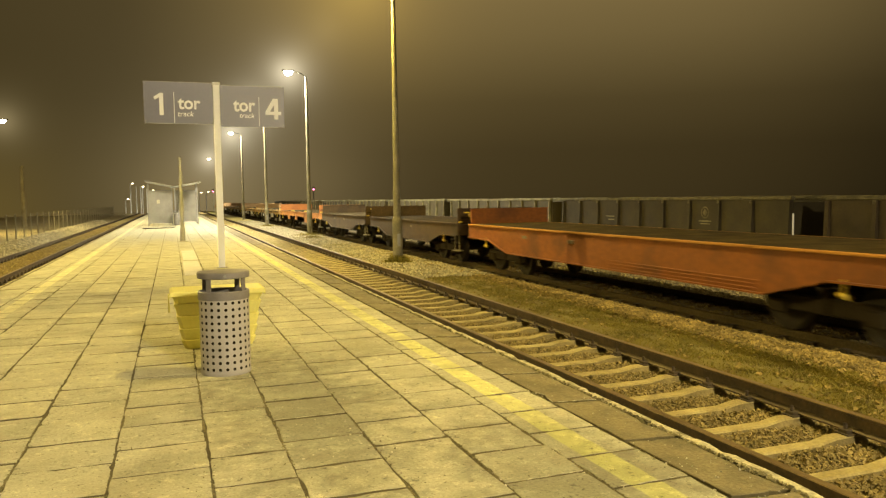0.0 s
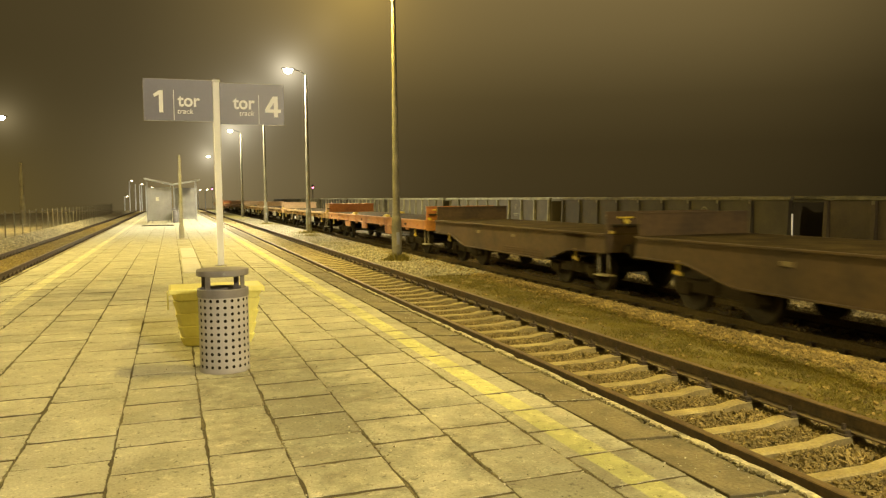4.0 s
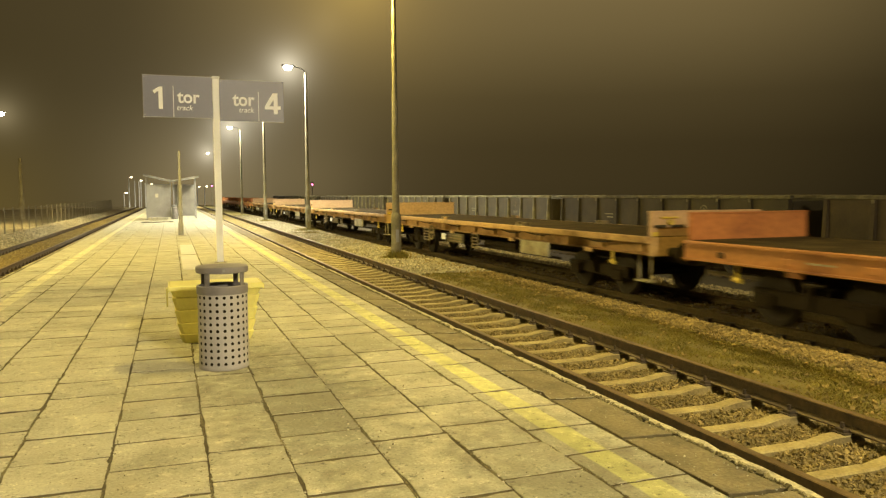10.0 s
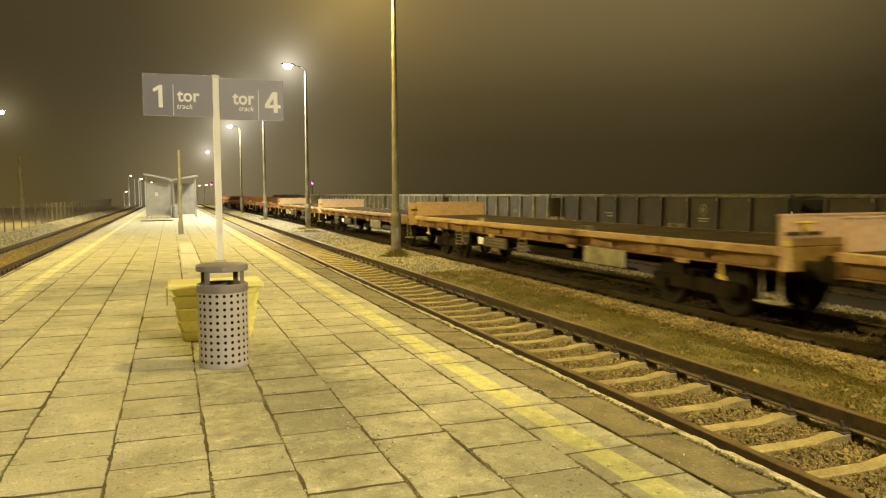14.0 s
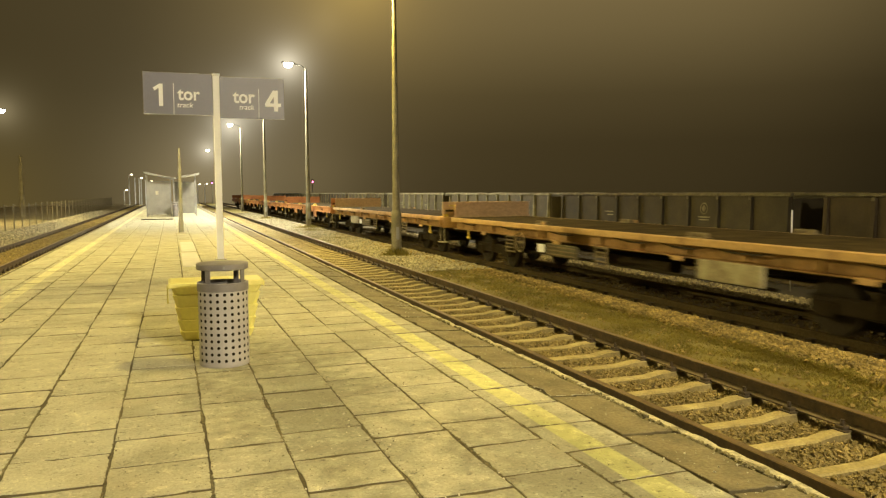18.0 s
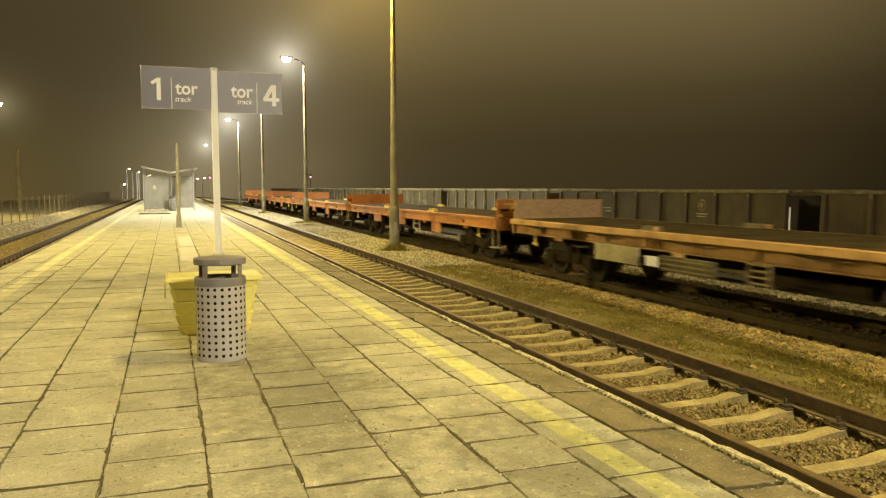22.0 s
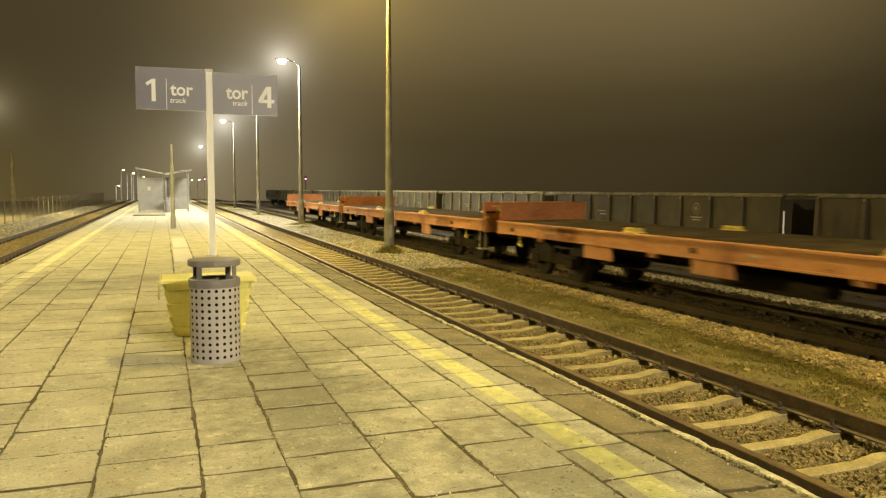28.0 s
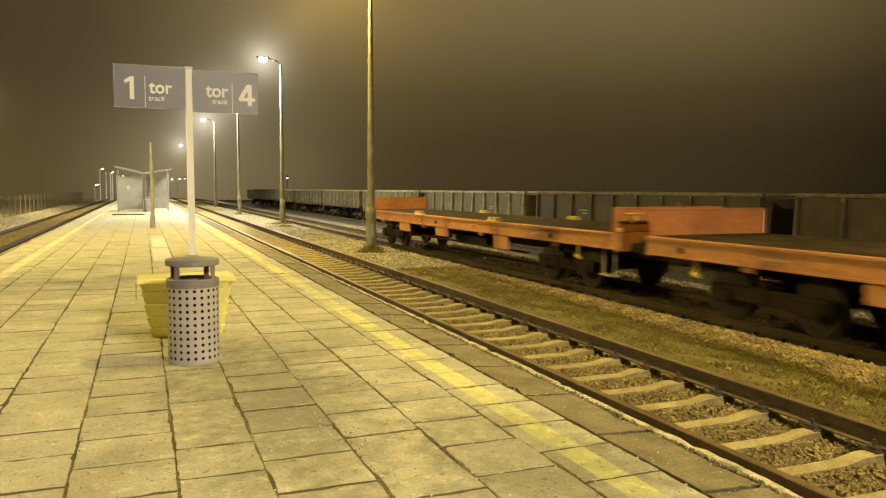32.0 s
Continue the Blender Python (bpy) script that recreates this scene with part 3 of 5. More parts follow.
def join_copies(name, me, spots, parent):
    """The far pieces of a kind as one mesh."""
    co = np.array([v.co for v in me.vertices])
    polys = [list(p.vertices) for p in me.polygons]
    v = np.concatenate([co + np.array(s) for s in spots])
    f = [[i + k * len(co) for i in p] for k in range(len(spots)) for p in polys]
    out = bpy.data.meshes.new(name)
    out.from_pydata(v, [], f)
    for m in me.materials:
        out.materials.append(m)
    out.polygons.foreach_set("material_index", [p.material_index for p in me.polygons] * len(spots))
    return tagged(part_of(name, out, parent), kind="stuff")


def track(name, centre, top, first, near, last, spacing, label, oily=False):
    t = thing(name, (0, 0, 0), label, "railway track", kind="structure")
    rail = rail_mesh(-40, 205, oily)
    for s in (-0.7535, 0.7535):
        part_of("rail", rail, t).location = (centre + s, 0, top - 0.155)
    y, far = first, []
    zs = top - 0.172
    while y < last:
        jit = random.uniform(-0.012, 0.012)
        if y < near:
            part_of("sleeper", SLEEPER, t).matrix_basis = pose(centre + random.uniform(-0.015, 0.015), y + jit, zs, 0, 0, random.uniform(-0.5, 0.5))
            for s in (-0.7535, 0.7535):
                part_of("fastener", FASTENER, t).location = (centre + s, y + jit, zs + 0.001)
        else:
            far.append((centre, y + jit, zs))
        y += spacing
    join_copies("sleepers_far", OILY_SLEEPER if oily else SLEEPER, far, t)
    join_copies("fasteners_far", FAR_FASTENER, [(c + s, y, z + 0.001) for c, y, z in far for s in (-0.7535, 0.7535)], t)
    return t


track("track_right", 4.71, -0.4026, -12.45, 40, 160, 0.6, "rusty railway track on pale concrete sleepers beside the platform")
track("track_left", -5.06, -0.4026, -12.6, 34, 160, 0.6, "railway track on concrete sleepers along the platform")
track("track_train", 10.1, -0.70, -12.4, -12.3, 200, 0.6, "dark oily railway track that the freight train runs on", True)
track("track_siding", 17.3, -1.05, -12.4, -12.3, 200, 0.6, "dark siding track under the parked gondola wagons", True)


def strip(rng, n, x0, x1, y0, y1, power=1.0):
    x = rng.uniform(x0, x1, n)
    y = y0 + (y1 - y0) * rng.uniform(0, 1, n) ** power
    return x, y


def lay_stones():
    rng = np.random.default_rng(7)
    holder = thing("ballast", (0, 0, 0), "loose pale crushed stone ballast between sleepers and along tracks", "ballast", kind="stuff")
    rows = []
    for n, x0, x1, y0, y1, z, pw in ((80000, 3.10, 6.15, 2.2, 26, -0.656, 1.9), (9000, 3.3, 6.1, 22, 70, -0.675, 1.3), (9000, -6.7, -3.15, 12, 60, -0.65, 1.5), (15000, -5.72, -4.4, 8, 75, -0.592, 1.3), (7000, 3.1, 6.15, -9, 2.2, -0.672, 1.0), (9000, -6.7, -3.15, -9, 12, -0.655, 1.0)):
        x, y = strip(rng, n, x0, x1, y0, y1, pw)
        rows.append((x, y, z + rng.uniform(-0.02, 0.025, n), rng.uniform(0.009, 0.021, n) * (1.7 if x0 < 0 else 1.0)))
    # shoulder between the grass and the train's track
    n = 17000
    y = 6 + 60 * rng.uniform(0, 1, n) ** 1.9
    x = 7.76 + rng.normal(0, 0.27, n)
    x = np.where(x > 8.15, 16.3 - x, x)
    rows.append((x, y, np.array([ground_z(a) for a in x]) + rng.uniform(-0.01, 0.03, n), rng.uniform(0.013, 0.03, n)))
    # the bank beyond the left track
    n = 11000
    x, y = strip(rng, n, -8.1, -6.4, 14, 90, 1.3)
    rows.append((x, y, np.array([ground_z(a) for a in x]) + rng.uniform(-0.01, 0.04, n), rng.uniform(0.025, 0.055, n)))
    # stray stones in the grass
    n = 1500
    x = 5.75 + 1.6 * rng.uniform(0, 1, n) ** 2.5
    y = 4 + 36 * rng.uniform(0, 1, n) ** 1.6
    rows.append((x, y, np.array([ground_z(a) for a in x]) + 0.01, rng.uniform(0.012, 0.03, n)))
    n = 17000
    x, y = strip(rng, n, 5.95, 8.1, 19, 80, 1.15)
    rows.append((x, y, np.array([ground_z(a) for a in x]) + rng.uniform(0, 0.03, n), rng.uniform(0.02, 0.045, n)))
    for i, (x, y, z, s) in enumerate(rows):
        tagged(scatter("stones", np.stack([x, y, z], -1), s, 0.55, M_SHOULDER if i in (6, 8) else M_PALESTONE if i in (7, 9) else M_STONE, 20 + i, holder), kind="stuff")
    n = 6000
    x, y = strip(rng, n, 11.3, 14.0, 6, 50, 1.6)
    tagged(scatter("grey_stones", np.stack([x, y, np.array([ground_z(a) for a in x]) + rng.uniform(0, 0.03, n)], -1), rng.uniform(0.025, 0.05, n), 0.75, M_DSTONE, 41, holder), kind="stuff")
    # dark stones in the bed of the train's track
    n = 6500
    x, y = strip(rng, n, 8.4, 11.8, 6, 60, 1.7)
    tagged(scatter("dark_stones", np.stack([x, y, np.array([ground_z(a) for a in x]) + rng.uniform(0, 0.03, n)], -1), rng.uniform(0.018, 0.034, n), 0.45, M_DARKBED, 40, holder), kind="stuff")


lay_stones()


def blades(name, n, x, y, h, lean, seed, parent=None):
    rng = np.random.default_rng(seed)
    z = np.array([ground_z(a) for a in x])
    a = rng.uniform(0, 2 * np.pi, n)
    w = h * 0.08 + 0.005
    base = np.stack([x, y, z], -1)
    side = np.stack([np.cos(a) * w, np.sin(a) * w, 0 * a], -1)
    tip = base + np.stack([rng.normal(0, 1, n) * lean * h, rng.normal(0, 1, n) * lean * h, h], -1)
    v = np.stack([base - side, base + side, tip], 1).reshape(-1, 3)
    me = bpy.data.meshes.new(name)
    me.from_pydata(v, [], np.arange(3 * n).reshape(-1, 3))
    me.materials.append(M_GRASS)
    return part_of(name, me, parent)


def lay_grass():
    rng = np.random.default_rng(11)
    n = 190000
    y = 4.5 + 36 * rng.uniform(0, 1, n) ** 1.8
    x = 6.82 + rng.normal(0, 0.42, n)
    clump = np.sin(x * 7 + 2 * np.sin(y * 1.7)) * np.sin(y * 3.1 + x * 2) + rng.normal(0, 0.5, n)
    keep = (clump > -0.15) & (x > 5.7) & (x < 8.1)
    x, y = x[keep], y[keep]
    k = len(x)
    tagged(blades("grass", k, x, y, rng.uniform(0.010, 0.045, k), 1.0, 3), "short patchy grass between the tracks", "grass", kind="stuff")
    # weeds round the feet of the lamp posts
    for px, py, m, r, hh in ((6.86, 23.9, 1500, 0.2, 0.45), (7.5, 44.8, 900, 0.6, 0.3), (7.08, 62.2, 500, 0.6, 0.3), (7.0, 41.5, 600, 0.7, 0.22), (6.9, 34, 500, 0.6, 0.14)):
        a, d = rng.uniform(0, 2 * np.pi, m), np.abs(rng.normal(0, r, m)) + 0.08
        tagged(blades("weeds", m, px + d * np.cos(a), py + d * np.sin(a), rng.uniform(0.3, 1, m) * hh * np.exp(-d / (2 * r)), 0.45, 5), "tuft of dry weeds at a lamp post foot", "weeds", kind="stuff")


lay_grass()


# ---- platform ----
platform = thing("platform", (0, 0, 0), "low island platform of worn concrete slabs with yellow lines", "platform", kind="structure")
P0, P1 = -30.0, 150.0
part("platform_core", boxes((-2.98, 2.55, P0, P1, -0.72, -0.0062), (2.55, 2.925, P0, P1, -0.72, -0.034)), M_JOINT, platform)


def edge_stone_mesh(bm, x0, x1, y0, y1, z):
    """A broken, uneven edge block."""
    n = max(3, int((y1 - y0) / 0.11))
    rows = []
    for k in range(n + 1):
        y = y0 + (y1 - y0) * k / n
        a, b = x0 + abs(random.gauss(0, 0.006)), x1 - abs(random.gauss(0, 0.004)) - (random.uniform(0.01, 0.03) if random.random() < 0.06 else 0)
        zz = z + random.gauss(0, 0.002) - (random.uniform(0.008, 0.02) if random.random() < 0.1 else 0)
        rows.append([bm.verts.new(p) for p in ((a, y, -0.72), (a, y, zz - 0.012), (a + 0.012, y, zz), (b - 0.014, y, zz - 0.002), (b, y, zz - 0.016), (b, y, -0.72))])
    for r, t in zip(rows, rows[1:]):
        for i in range(5):
            bm.faces.new((r[i], r[i + 1], t[i + 1], t[i]))
    bm.faces.new(rows[0][::-1]), bm.faces.new(rows[-1])
    bmesh.ops.recalc_face_normals(bm, faces=bm.faces[:] if len(bm.faces) < 400 else bm.faces[-(5 * n + 2):])
    return bm


def edge_stones():
    """Edge blocks in lengths, a little out of line and chipped."""
    for side in (1, -1):
        y, far = -6.0, bmesh.new()
        while y < P1:
            ln = random.uniform(0.9, 2.2)
            off = random.uniform(-0.005, 0.005)
            x0, x1 = (2.955 + off, 3.04 + off) if side > 0 else (-3.07 + off, -2.985 + off)
            bm = edge_stone_mesh(bmesh.new() if y < 24 else far, x0, x1, y + 0.006, y + ln - 0.006, -0.022 + random.uniform(-0.006, 0.006))
            if y < 24:
                part("edge_stone", bm, M_EDGE, platform)
            y += ln
        tagged(part("edge_stones_far", far, M_EDGE, platform), kind="stuff")


edge_stones()


def slab_mesh(w, ln, material, gap=0.0033, chip=0.016):
    """A slab with a ragged, worn outline and the odd broken corner."""
    hw, hl = w / 2 - gap * random.uniform(0.55, 1.2), ln / 2 - gap * random.choice((1.9, 2.7, 3.5, 4.3)) * random.uniform(0.85, 1.15)
    ring = []
    corners = ((-hw, -hl), (hw, -hl), (hw, hl), (-hw, hl))
    for (ax, ay), (bx, by) in zip(corners, corners[1:] + corners[:1]):
        m = 9
        inward = Vector((ay - by, bx - ax)).normalized()
        wear = 0.0
        for k in range(m):
            f = k / m
            wear = max(0.0, 0.65 * wear + random.gauss(0.0009, 0.0036))
            q = Vector((ax + (bx - ax) * f, ay + (by - ay) * f)) + inward * wear
            if k == 0:
                q -= q.normalized() * (random.uniform(0.4, 1) * chip if random.random() < 0.16 else random.uniform(0.001, 0.004))
            elif random.random() < 0.05:
                q += inward * random.uniform(0.3, 1) * chip * 0.6
            ring.append(q)
    bm = bmesh.new()
    low = [bm.verts.new((p.x, p.y, -0.05)) for p in ring]
    mid = [bm.verts.new((p.x, p.y, -0.004)) for p in ring]
    top = [bm.verts.new((p.x * (1 - 0.004 / hw), p.y * (1 - random.uniform(0.001, 0.006) / hl), 0)) for p in ring]
    n = len(ring)
    worn = [random.random() < (0.36 if k in (0, 2) else 0.2) for k in range(4)]
    for a, b in ((low, mid), (mid, top)):
        for k in range(n):
            f = bm.faces.new((a[k], a[(k + 1) % n], b[(k + 1) % n], b[k]))
            f.material_index = 2 if b is mid else 1 if worn[k * 4 // n] and random.random() < 0.7 else 0
    bm.faces.new(top)
    me = bpy.data.meshes.new("slab")
    bm.to_mesh(me)
    bm.free()
    for coat in (material, M_RIM, M_JOINT):
        me.materials.append(coat)
    return me


def far_slab_mesh(w, ln, material):
    """A plain slab with a worn rim, for the far stretch."""
    a, b = w / 2 - random.uniform(0.003, 0.007), ln / 2 - random.uniform(0.003, 0.009)
    bm = bmesh.new()
    loops = [[bm.verts.new((sx * (a - c), sy * (b - c), z)) for sx, sy in ((-1, -1), (1, -1), (1, 1), (-1, 1))] for c, z in ((0, -0.05), (0, -0.005), (0.005, 0))]
    for p, q in zip(loops, loops[1:]):
        for k in range(4):
            bm.faces.new((p[k], p[(k + 1) % 4], q[(k + 1) % 4], q[k]))
    bm.faces.new(loops[-1])
    me = bpy.data.meshes.new("slab")
    bm.to_mesh(me)
    bm.free()
    for coat in (material, M_RIM, M_JOINT):
        me.materials.append(coat)
    return me


def lay_slabs():
    # each row of slabs: its borders, where a joint lies, the usual length, and the joints after which a double slab lies
    cols = [(-2.93, -2.42, 3.70, 0.50, ()), (-2.42, -1.92, 3.88, 0.50, ()), (-1.92, -1.43, 3.61, 0.50, ()), (-1.43, -0.898, 3.93, 0.504, ()), (-0.898, -0.368, 4.215, 0.505, ()), (-0.368, 0.154, 3.955, 0.50, ()),
            (0.154, 0.597, 4.095, 0.502, (4.60, 5.60)), (0.597, 1.108, 3.735, 0.499, ()), (1.108, 1.593, 3.45, 0.505, (3.45,)), (1.593, 2.075, 3.605, 0.494, ()), (2.075, 2.548, 3.335, 0.488, ()), (2.555, 2.928, 3.96, 0.95, ())]
    kinds = {}
    far = []
    for ci, (x0, x1, off, each, doubles) in enumerate(cols):
        w = x1 - x0
        y = off - (18 if ci == 11 else 36) * each
        while y < 110:
            ln = each
            if any(abs(y - d) < 0.1 for d in doubles) or (not 3 < y < 9 and ci < 11 and random.random() < 0.05):
                ln = 2 * each
            key = (ci, ln, random.randrange(7), y > 22)
            if key not in kinds:
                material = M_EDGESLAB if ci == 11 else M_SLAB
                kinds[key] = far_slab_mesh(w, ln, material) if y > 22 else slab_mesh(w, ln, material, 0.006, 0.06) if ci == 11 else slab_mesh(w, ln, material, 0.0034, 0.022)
            out = 3.2 if ci == 11 else 0.0
            m = pose((x0 + x1) / 2 + random.gauss(0, 0.0025), y + ln / 2, random.uniform(-0.002, 0.002) - (0.0045 if ci == 11 else 0), random.uniform(-0.28, 0.28), out + random.uniform(-0.28, 0.28), random.gauss(0, 0.3))
            if 2.0 < y < 14.5:
                part_of("slab", kinds[key], platform).matrix_basis = m
            else:
                far.append((kinds[key], m))
            y += ln
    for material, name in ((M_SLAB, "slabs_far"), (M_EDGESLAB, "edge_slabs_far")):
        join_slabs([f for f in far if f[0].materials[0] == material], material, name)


def join_slabs(far, material, name):
    vs, fs, n = [], [], 0
    for me, m in far:
        co = np.array([v.co for v in me.vertices])
        r = np.array(m.to_3x3())
        vs.append(co @ r.T + np.array(m.translation))
        fs += [[i + n for i in p.vertices] for p in me.polygons]
        n += len(co)
    out = bpy.data.meshes.new(name)
    out.from_pydata(np.concatenate(vs), [], fs)
    for coat in (material, M_RIM, M_JOINT):
        out.materials.append(coat)
    out.polygons.foreach_set("material_index", [p.material_index for me, m in far for p in me.polygons])
    tagged(part_of(name, out, platform), kind="stuff")


# ---- lamp posts ----
def lamp_post(px, py, hx, hz, z0):
    p = thing("lamp_post", (px, py, z0), "tall round concrete lamp post with a thick foot and lit lantern", "lamp post", "lamp posts along the track")
    top = hz - 0.35 - z0
    smooth(part("pole", lathe([(0.125, 1.45), (0.12, 1.6), (0.062, top)], 20), M_POLE, p))
    smooth(part("foot", lathe([(0.165, -0.3), (0.16, 1.2), (0.155, 1.42), (0.128, 1.48)], 20), M_POLE, p, "thicker weathered concrete foot"))
    part("door", boxes((-0.05, 0.05, -0.168, -0.145, 0.55, 0.95), bevel=0.004), M_GALV, p, "small steel hatch")
    dx = hx - px
    s = -1 if dx < 0 else 1
    arm = bmesh.new()
    pts = [(0, 0, top - 0.25), (0, 0, top + 0.05), (dx * 0.25, 0, top + 0.24), (dx + s * -0.2, 0, hz - z0 + 0.03)]
    for a, b in zip(pts, pts[1:]):
        rod(arm, a, b, 0.03)
    smooth(part("arm", arm, M_GALV, p))
    h = bmesh.new()
    box(h, dx - 0.36, dx + 0.36, -0.13, 0.13, hz - z0 + 0.0, hz - z0 + 0.07, bevel=0.03)
    head = part("lantern", h, M_HOUSING, p, "flat grey lantern housing")
    g = lathe([(0.06, -0.25), (0.14, -0.22), (0.2, -0.13), (0.215, 0.0)], 16)
    bmesh.ops.scale(g, vec=(1.2, 0.9, 1), verts=g.verts)
    bmesh.ops.translate(g, vec=(dx, 0, hz - z0), verts=g.verts)
    gl = smooth(part("glass", g, M_LAMP, head, "glowing lantern glass"))
    gl.visible_shadow = False
    return p


for px, py, hx, hz, watts, colour in LAMPS:
    lamp_post(px, py, hx, hz, ground_z(px))
# posts for the left lamp and for the added fill lamp out of view
for px, py, hx, hz in LEFT_LAMPS:
    tagged(lamp_post(px, py, hx, hz, ground_z(px)), "tall lamp post beyond the left track, the nearer one added unseen", group="lamp posts behind the fence")


# ---- platform sign ----
def letters(body, x0, z0, width, height, y, parent, slant=0.0, bold=0.022):
    cu = bpy.data.curves.new("lettering", "FONT")
    cu.body, cu.offset, cu.shear, cu.resolution_u = body, bold, slant, 4
    tmp = bpy.data.objects.new("lettering", cu)
    scene.collection.objects.link(tmp)
    me = bpy.data.meshes.new_from_object(tmp.evaluated_get(bpy.context.evaluated_depsgraph_get()))
    bpy.data.objects.remove(tmp)
    co = np.array([v.co for v in me.vertices])
    lo, hi = co.min(0), co.max(0)
    for v in me.vertices:
        v.co = (x0 + (v.co.x - lo[0]) / (hi[0] - lo[0]) * width, y, z0 + (v.co.y - lo[1]) / (hi[1] - lo[1]) * height)
    bm = bmesh.new()
    bm.from_mesh(me)
    # thicken the strokes a little and give them body
    ext = bmesh.ops.extrude_face_region(bm, geom=bm.faces[:])
    bmesh.ops.translate(bm, vec=(0, -0.006, 0), verts=[v for v in ext["geom"] if isinstance(v, bmesh.types.BMVert)])
    bmesh.ops.recalc_face_normals(bm, faces=bm.faces)
    for f in bm.faces:
        f.smooth = False
    return part("lettering", bm, M_LETTER, parent)


def platform_sign():
    s = thing("platform_sign", (1.015, 17.95, 0), "white square post with two slate-blue track number panels", "sign")
    part("post", boxes((-0.07, 0.07, -0.07, 0.07, -0.05, 4.06), bevel=0.008), M_LETTER, s, "white painted square steel post")
    part("cap", boxes((-0.085, 0.085, -0.085, 0.085, 4.06, 4.12), bevel=0.015), M_WHITE, s)
    part("base_plate", boxes((-0.13, 0.13, -0.13, 0.13, 0.0, 0.012), bevel=0.004), M_GALV, s)
    for name, x0, x1, z0, z1 in (("panel", -1.51, -0.075, 3.21, 4.095), ("panel", 0.075, 1.482, 3.158, 4.05)):
        p = part(name, boxes((x0, x1, -0.02, 0.02, z0, z1), bevel=0.006), M_SIGN, s, "slate-blue panel with white lettering")
        part("edge_strip", boxes((x0 - 0.006, x1 + 0.006, -0.014, 0.014, z0 - 0.012, z0 - 0.002)), M_GALV, p)
        part("edge_strip", boxes((x0 - 0.006, x1 + 0.006, -0.014, 0.014, z1 + 0.002, z1 + 0.010)), M_GALV, p)
        for bx in (x0 + 0.03, x1 - 0.03):
            for bz in (z0 + 0.04, z1 - 0.04):
                part("rivet", rods(((bx, -0.02, bz), (bx, -0.027, bz), 0.012), seg=6), M_GALV, p)
        o = -0.024
        if x0 < 0:
            one = [(-1.312, 3.765), (-1.18, 3.855), (-1.11, 3.855), (-1.11, 3.377), (-1.195, 3.377), (-1.195, 3.76), (-1.282, 3.705)]
            part("lettering", prism(one, o - 0.006, o), M_LETTER, p)
            letters("tor", -0.815, 3.511, 0.475, 0.241, o, p)
            letters("track", -0.82, 3.359, 0.335, 0.112, o, p, 0.2, 0.004)
            part("divider", boxes((-0.897, -0.885, o - 0.006, o, 3.218, 3.871)), M_LETTER, p)
        else:
            letters("tor", 0.353, 3.486, 0.485, 0.255, o, p)
            letters("track", 0.492, 3.347, 0.33, 0.115, o, p, 0.2, 0.004)
            four = prism([(1.06, 3.50), (1.16, 3.50), (1.345, 3.796), (1.235, 3.796)], o - 0.006, o)
            prism([(1.06, 3.43), (1.412, 3.43), (1.412, 3.505), (1.06, 3.505)], o - 0.007, o, four)
            prism([(1.255, 3.326), (1.345, 3.326), (1.345, 3.795), (1.255, 3.795)], o - 0.008, o, four)
            part("lettering", four, M_LETTER, p)
            part("divider", boxes((0.914, 0.926, o - 0.006, o, 3.168, 3.816)), M_LETTER, p)
    return s


platform_sign()


# ---- litter bin ----
def perforated(r, z0, z1, cols, rows, hole, seg=8):
    """A round sheet with real holes."""
    bm = bmesh.new()
    dz, da = (z1 - z0) / rows, 2 * math.pi / cols
    cache = {}

    def vert(a, z):
        key = (round((a % (2 * math.pi)) * r * 5000) % round(2 * math.pi * r * 5000), round(z * 5000))
        if key not in cache:
            cache[key] = bm.verts.new((r * math.cos(a), r * math.sin(a), z))
        return cache[key]

    for i in range(cols):
        for j in range(rows):
            a, z = (i + 0.5) * da, z0 + (j + 0.5) * dz
            outer, inner = [], []
            for k in range(seg):
                th = 2 * math.pi * k / seg
                c, s = math.cos(th), math.sin(th)
                m = max(abs(c), abs(s))
                outer.append(vert(a + c / m * da / 2, z + s / m * dz / 2))
                inner.append(bm.verts.new((r * math.cos(a + c * hole / r), r * math.sin(a + c * hole / r), z + s * hole)))
            for k in range(seg):
                f = (outer[k], outer[(k + 1) % seg], inner[(k + 1) % seg], inner[k])
                if len(set(f)) == 4:
                    bm.faces.new(f)
    return bm


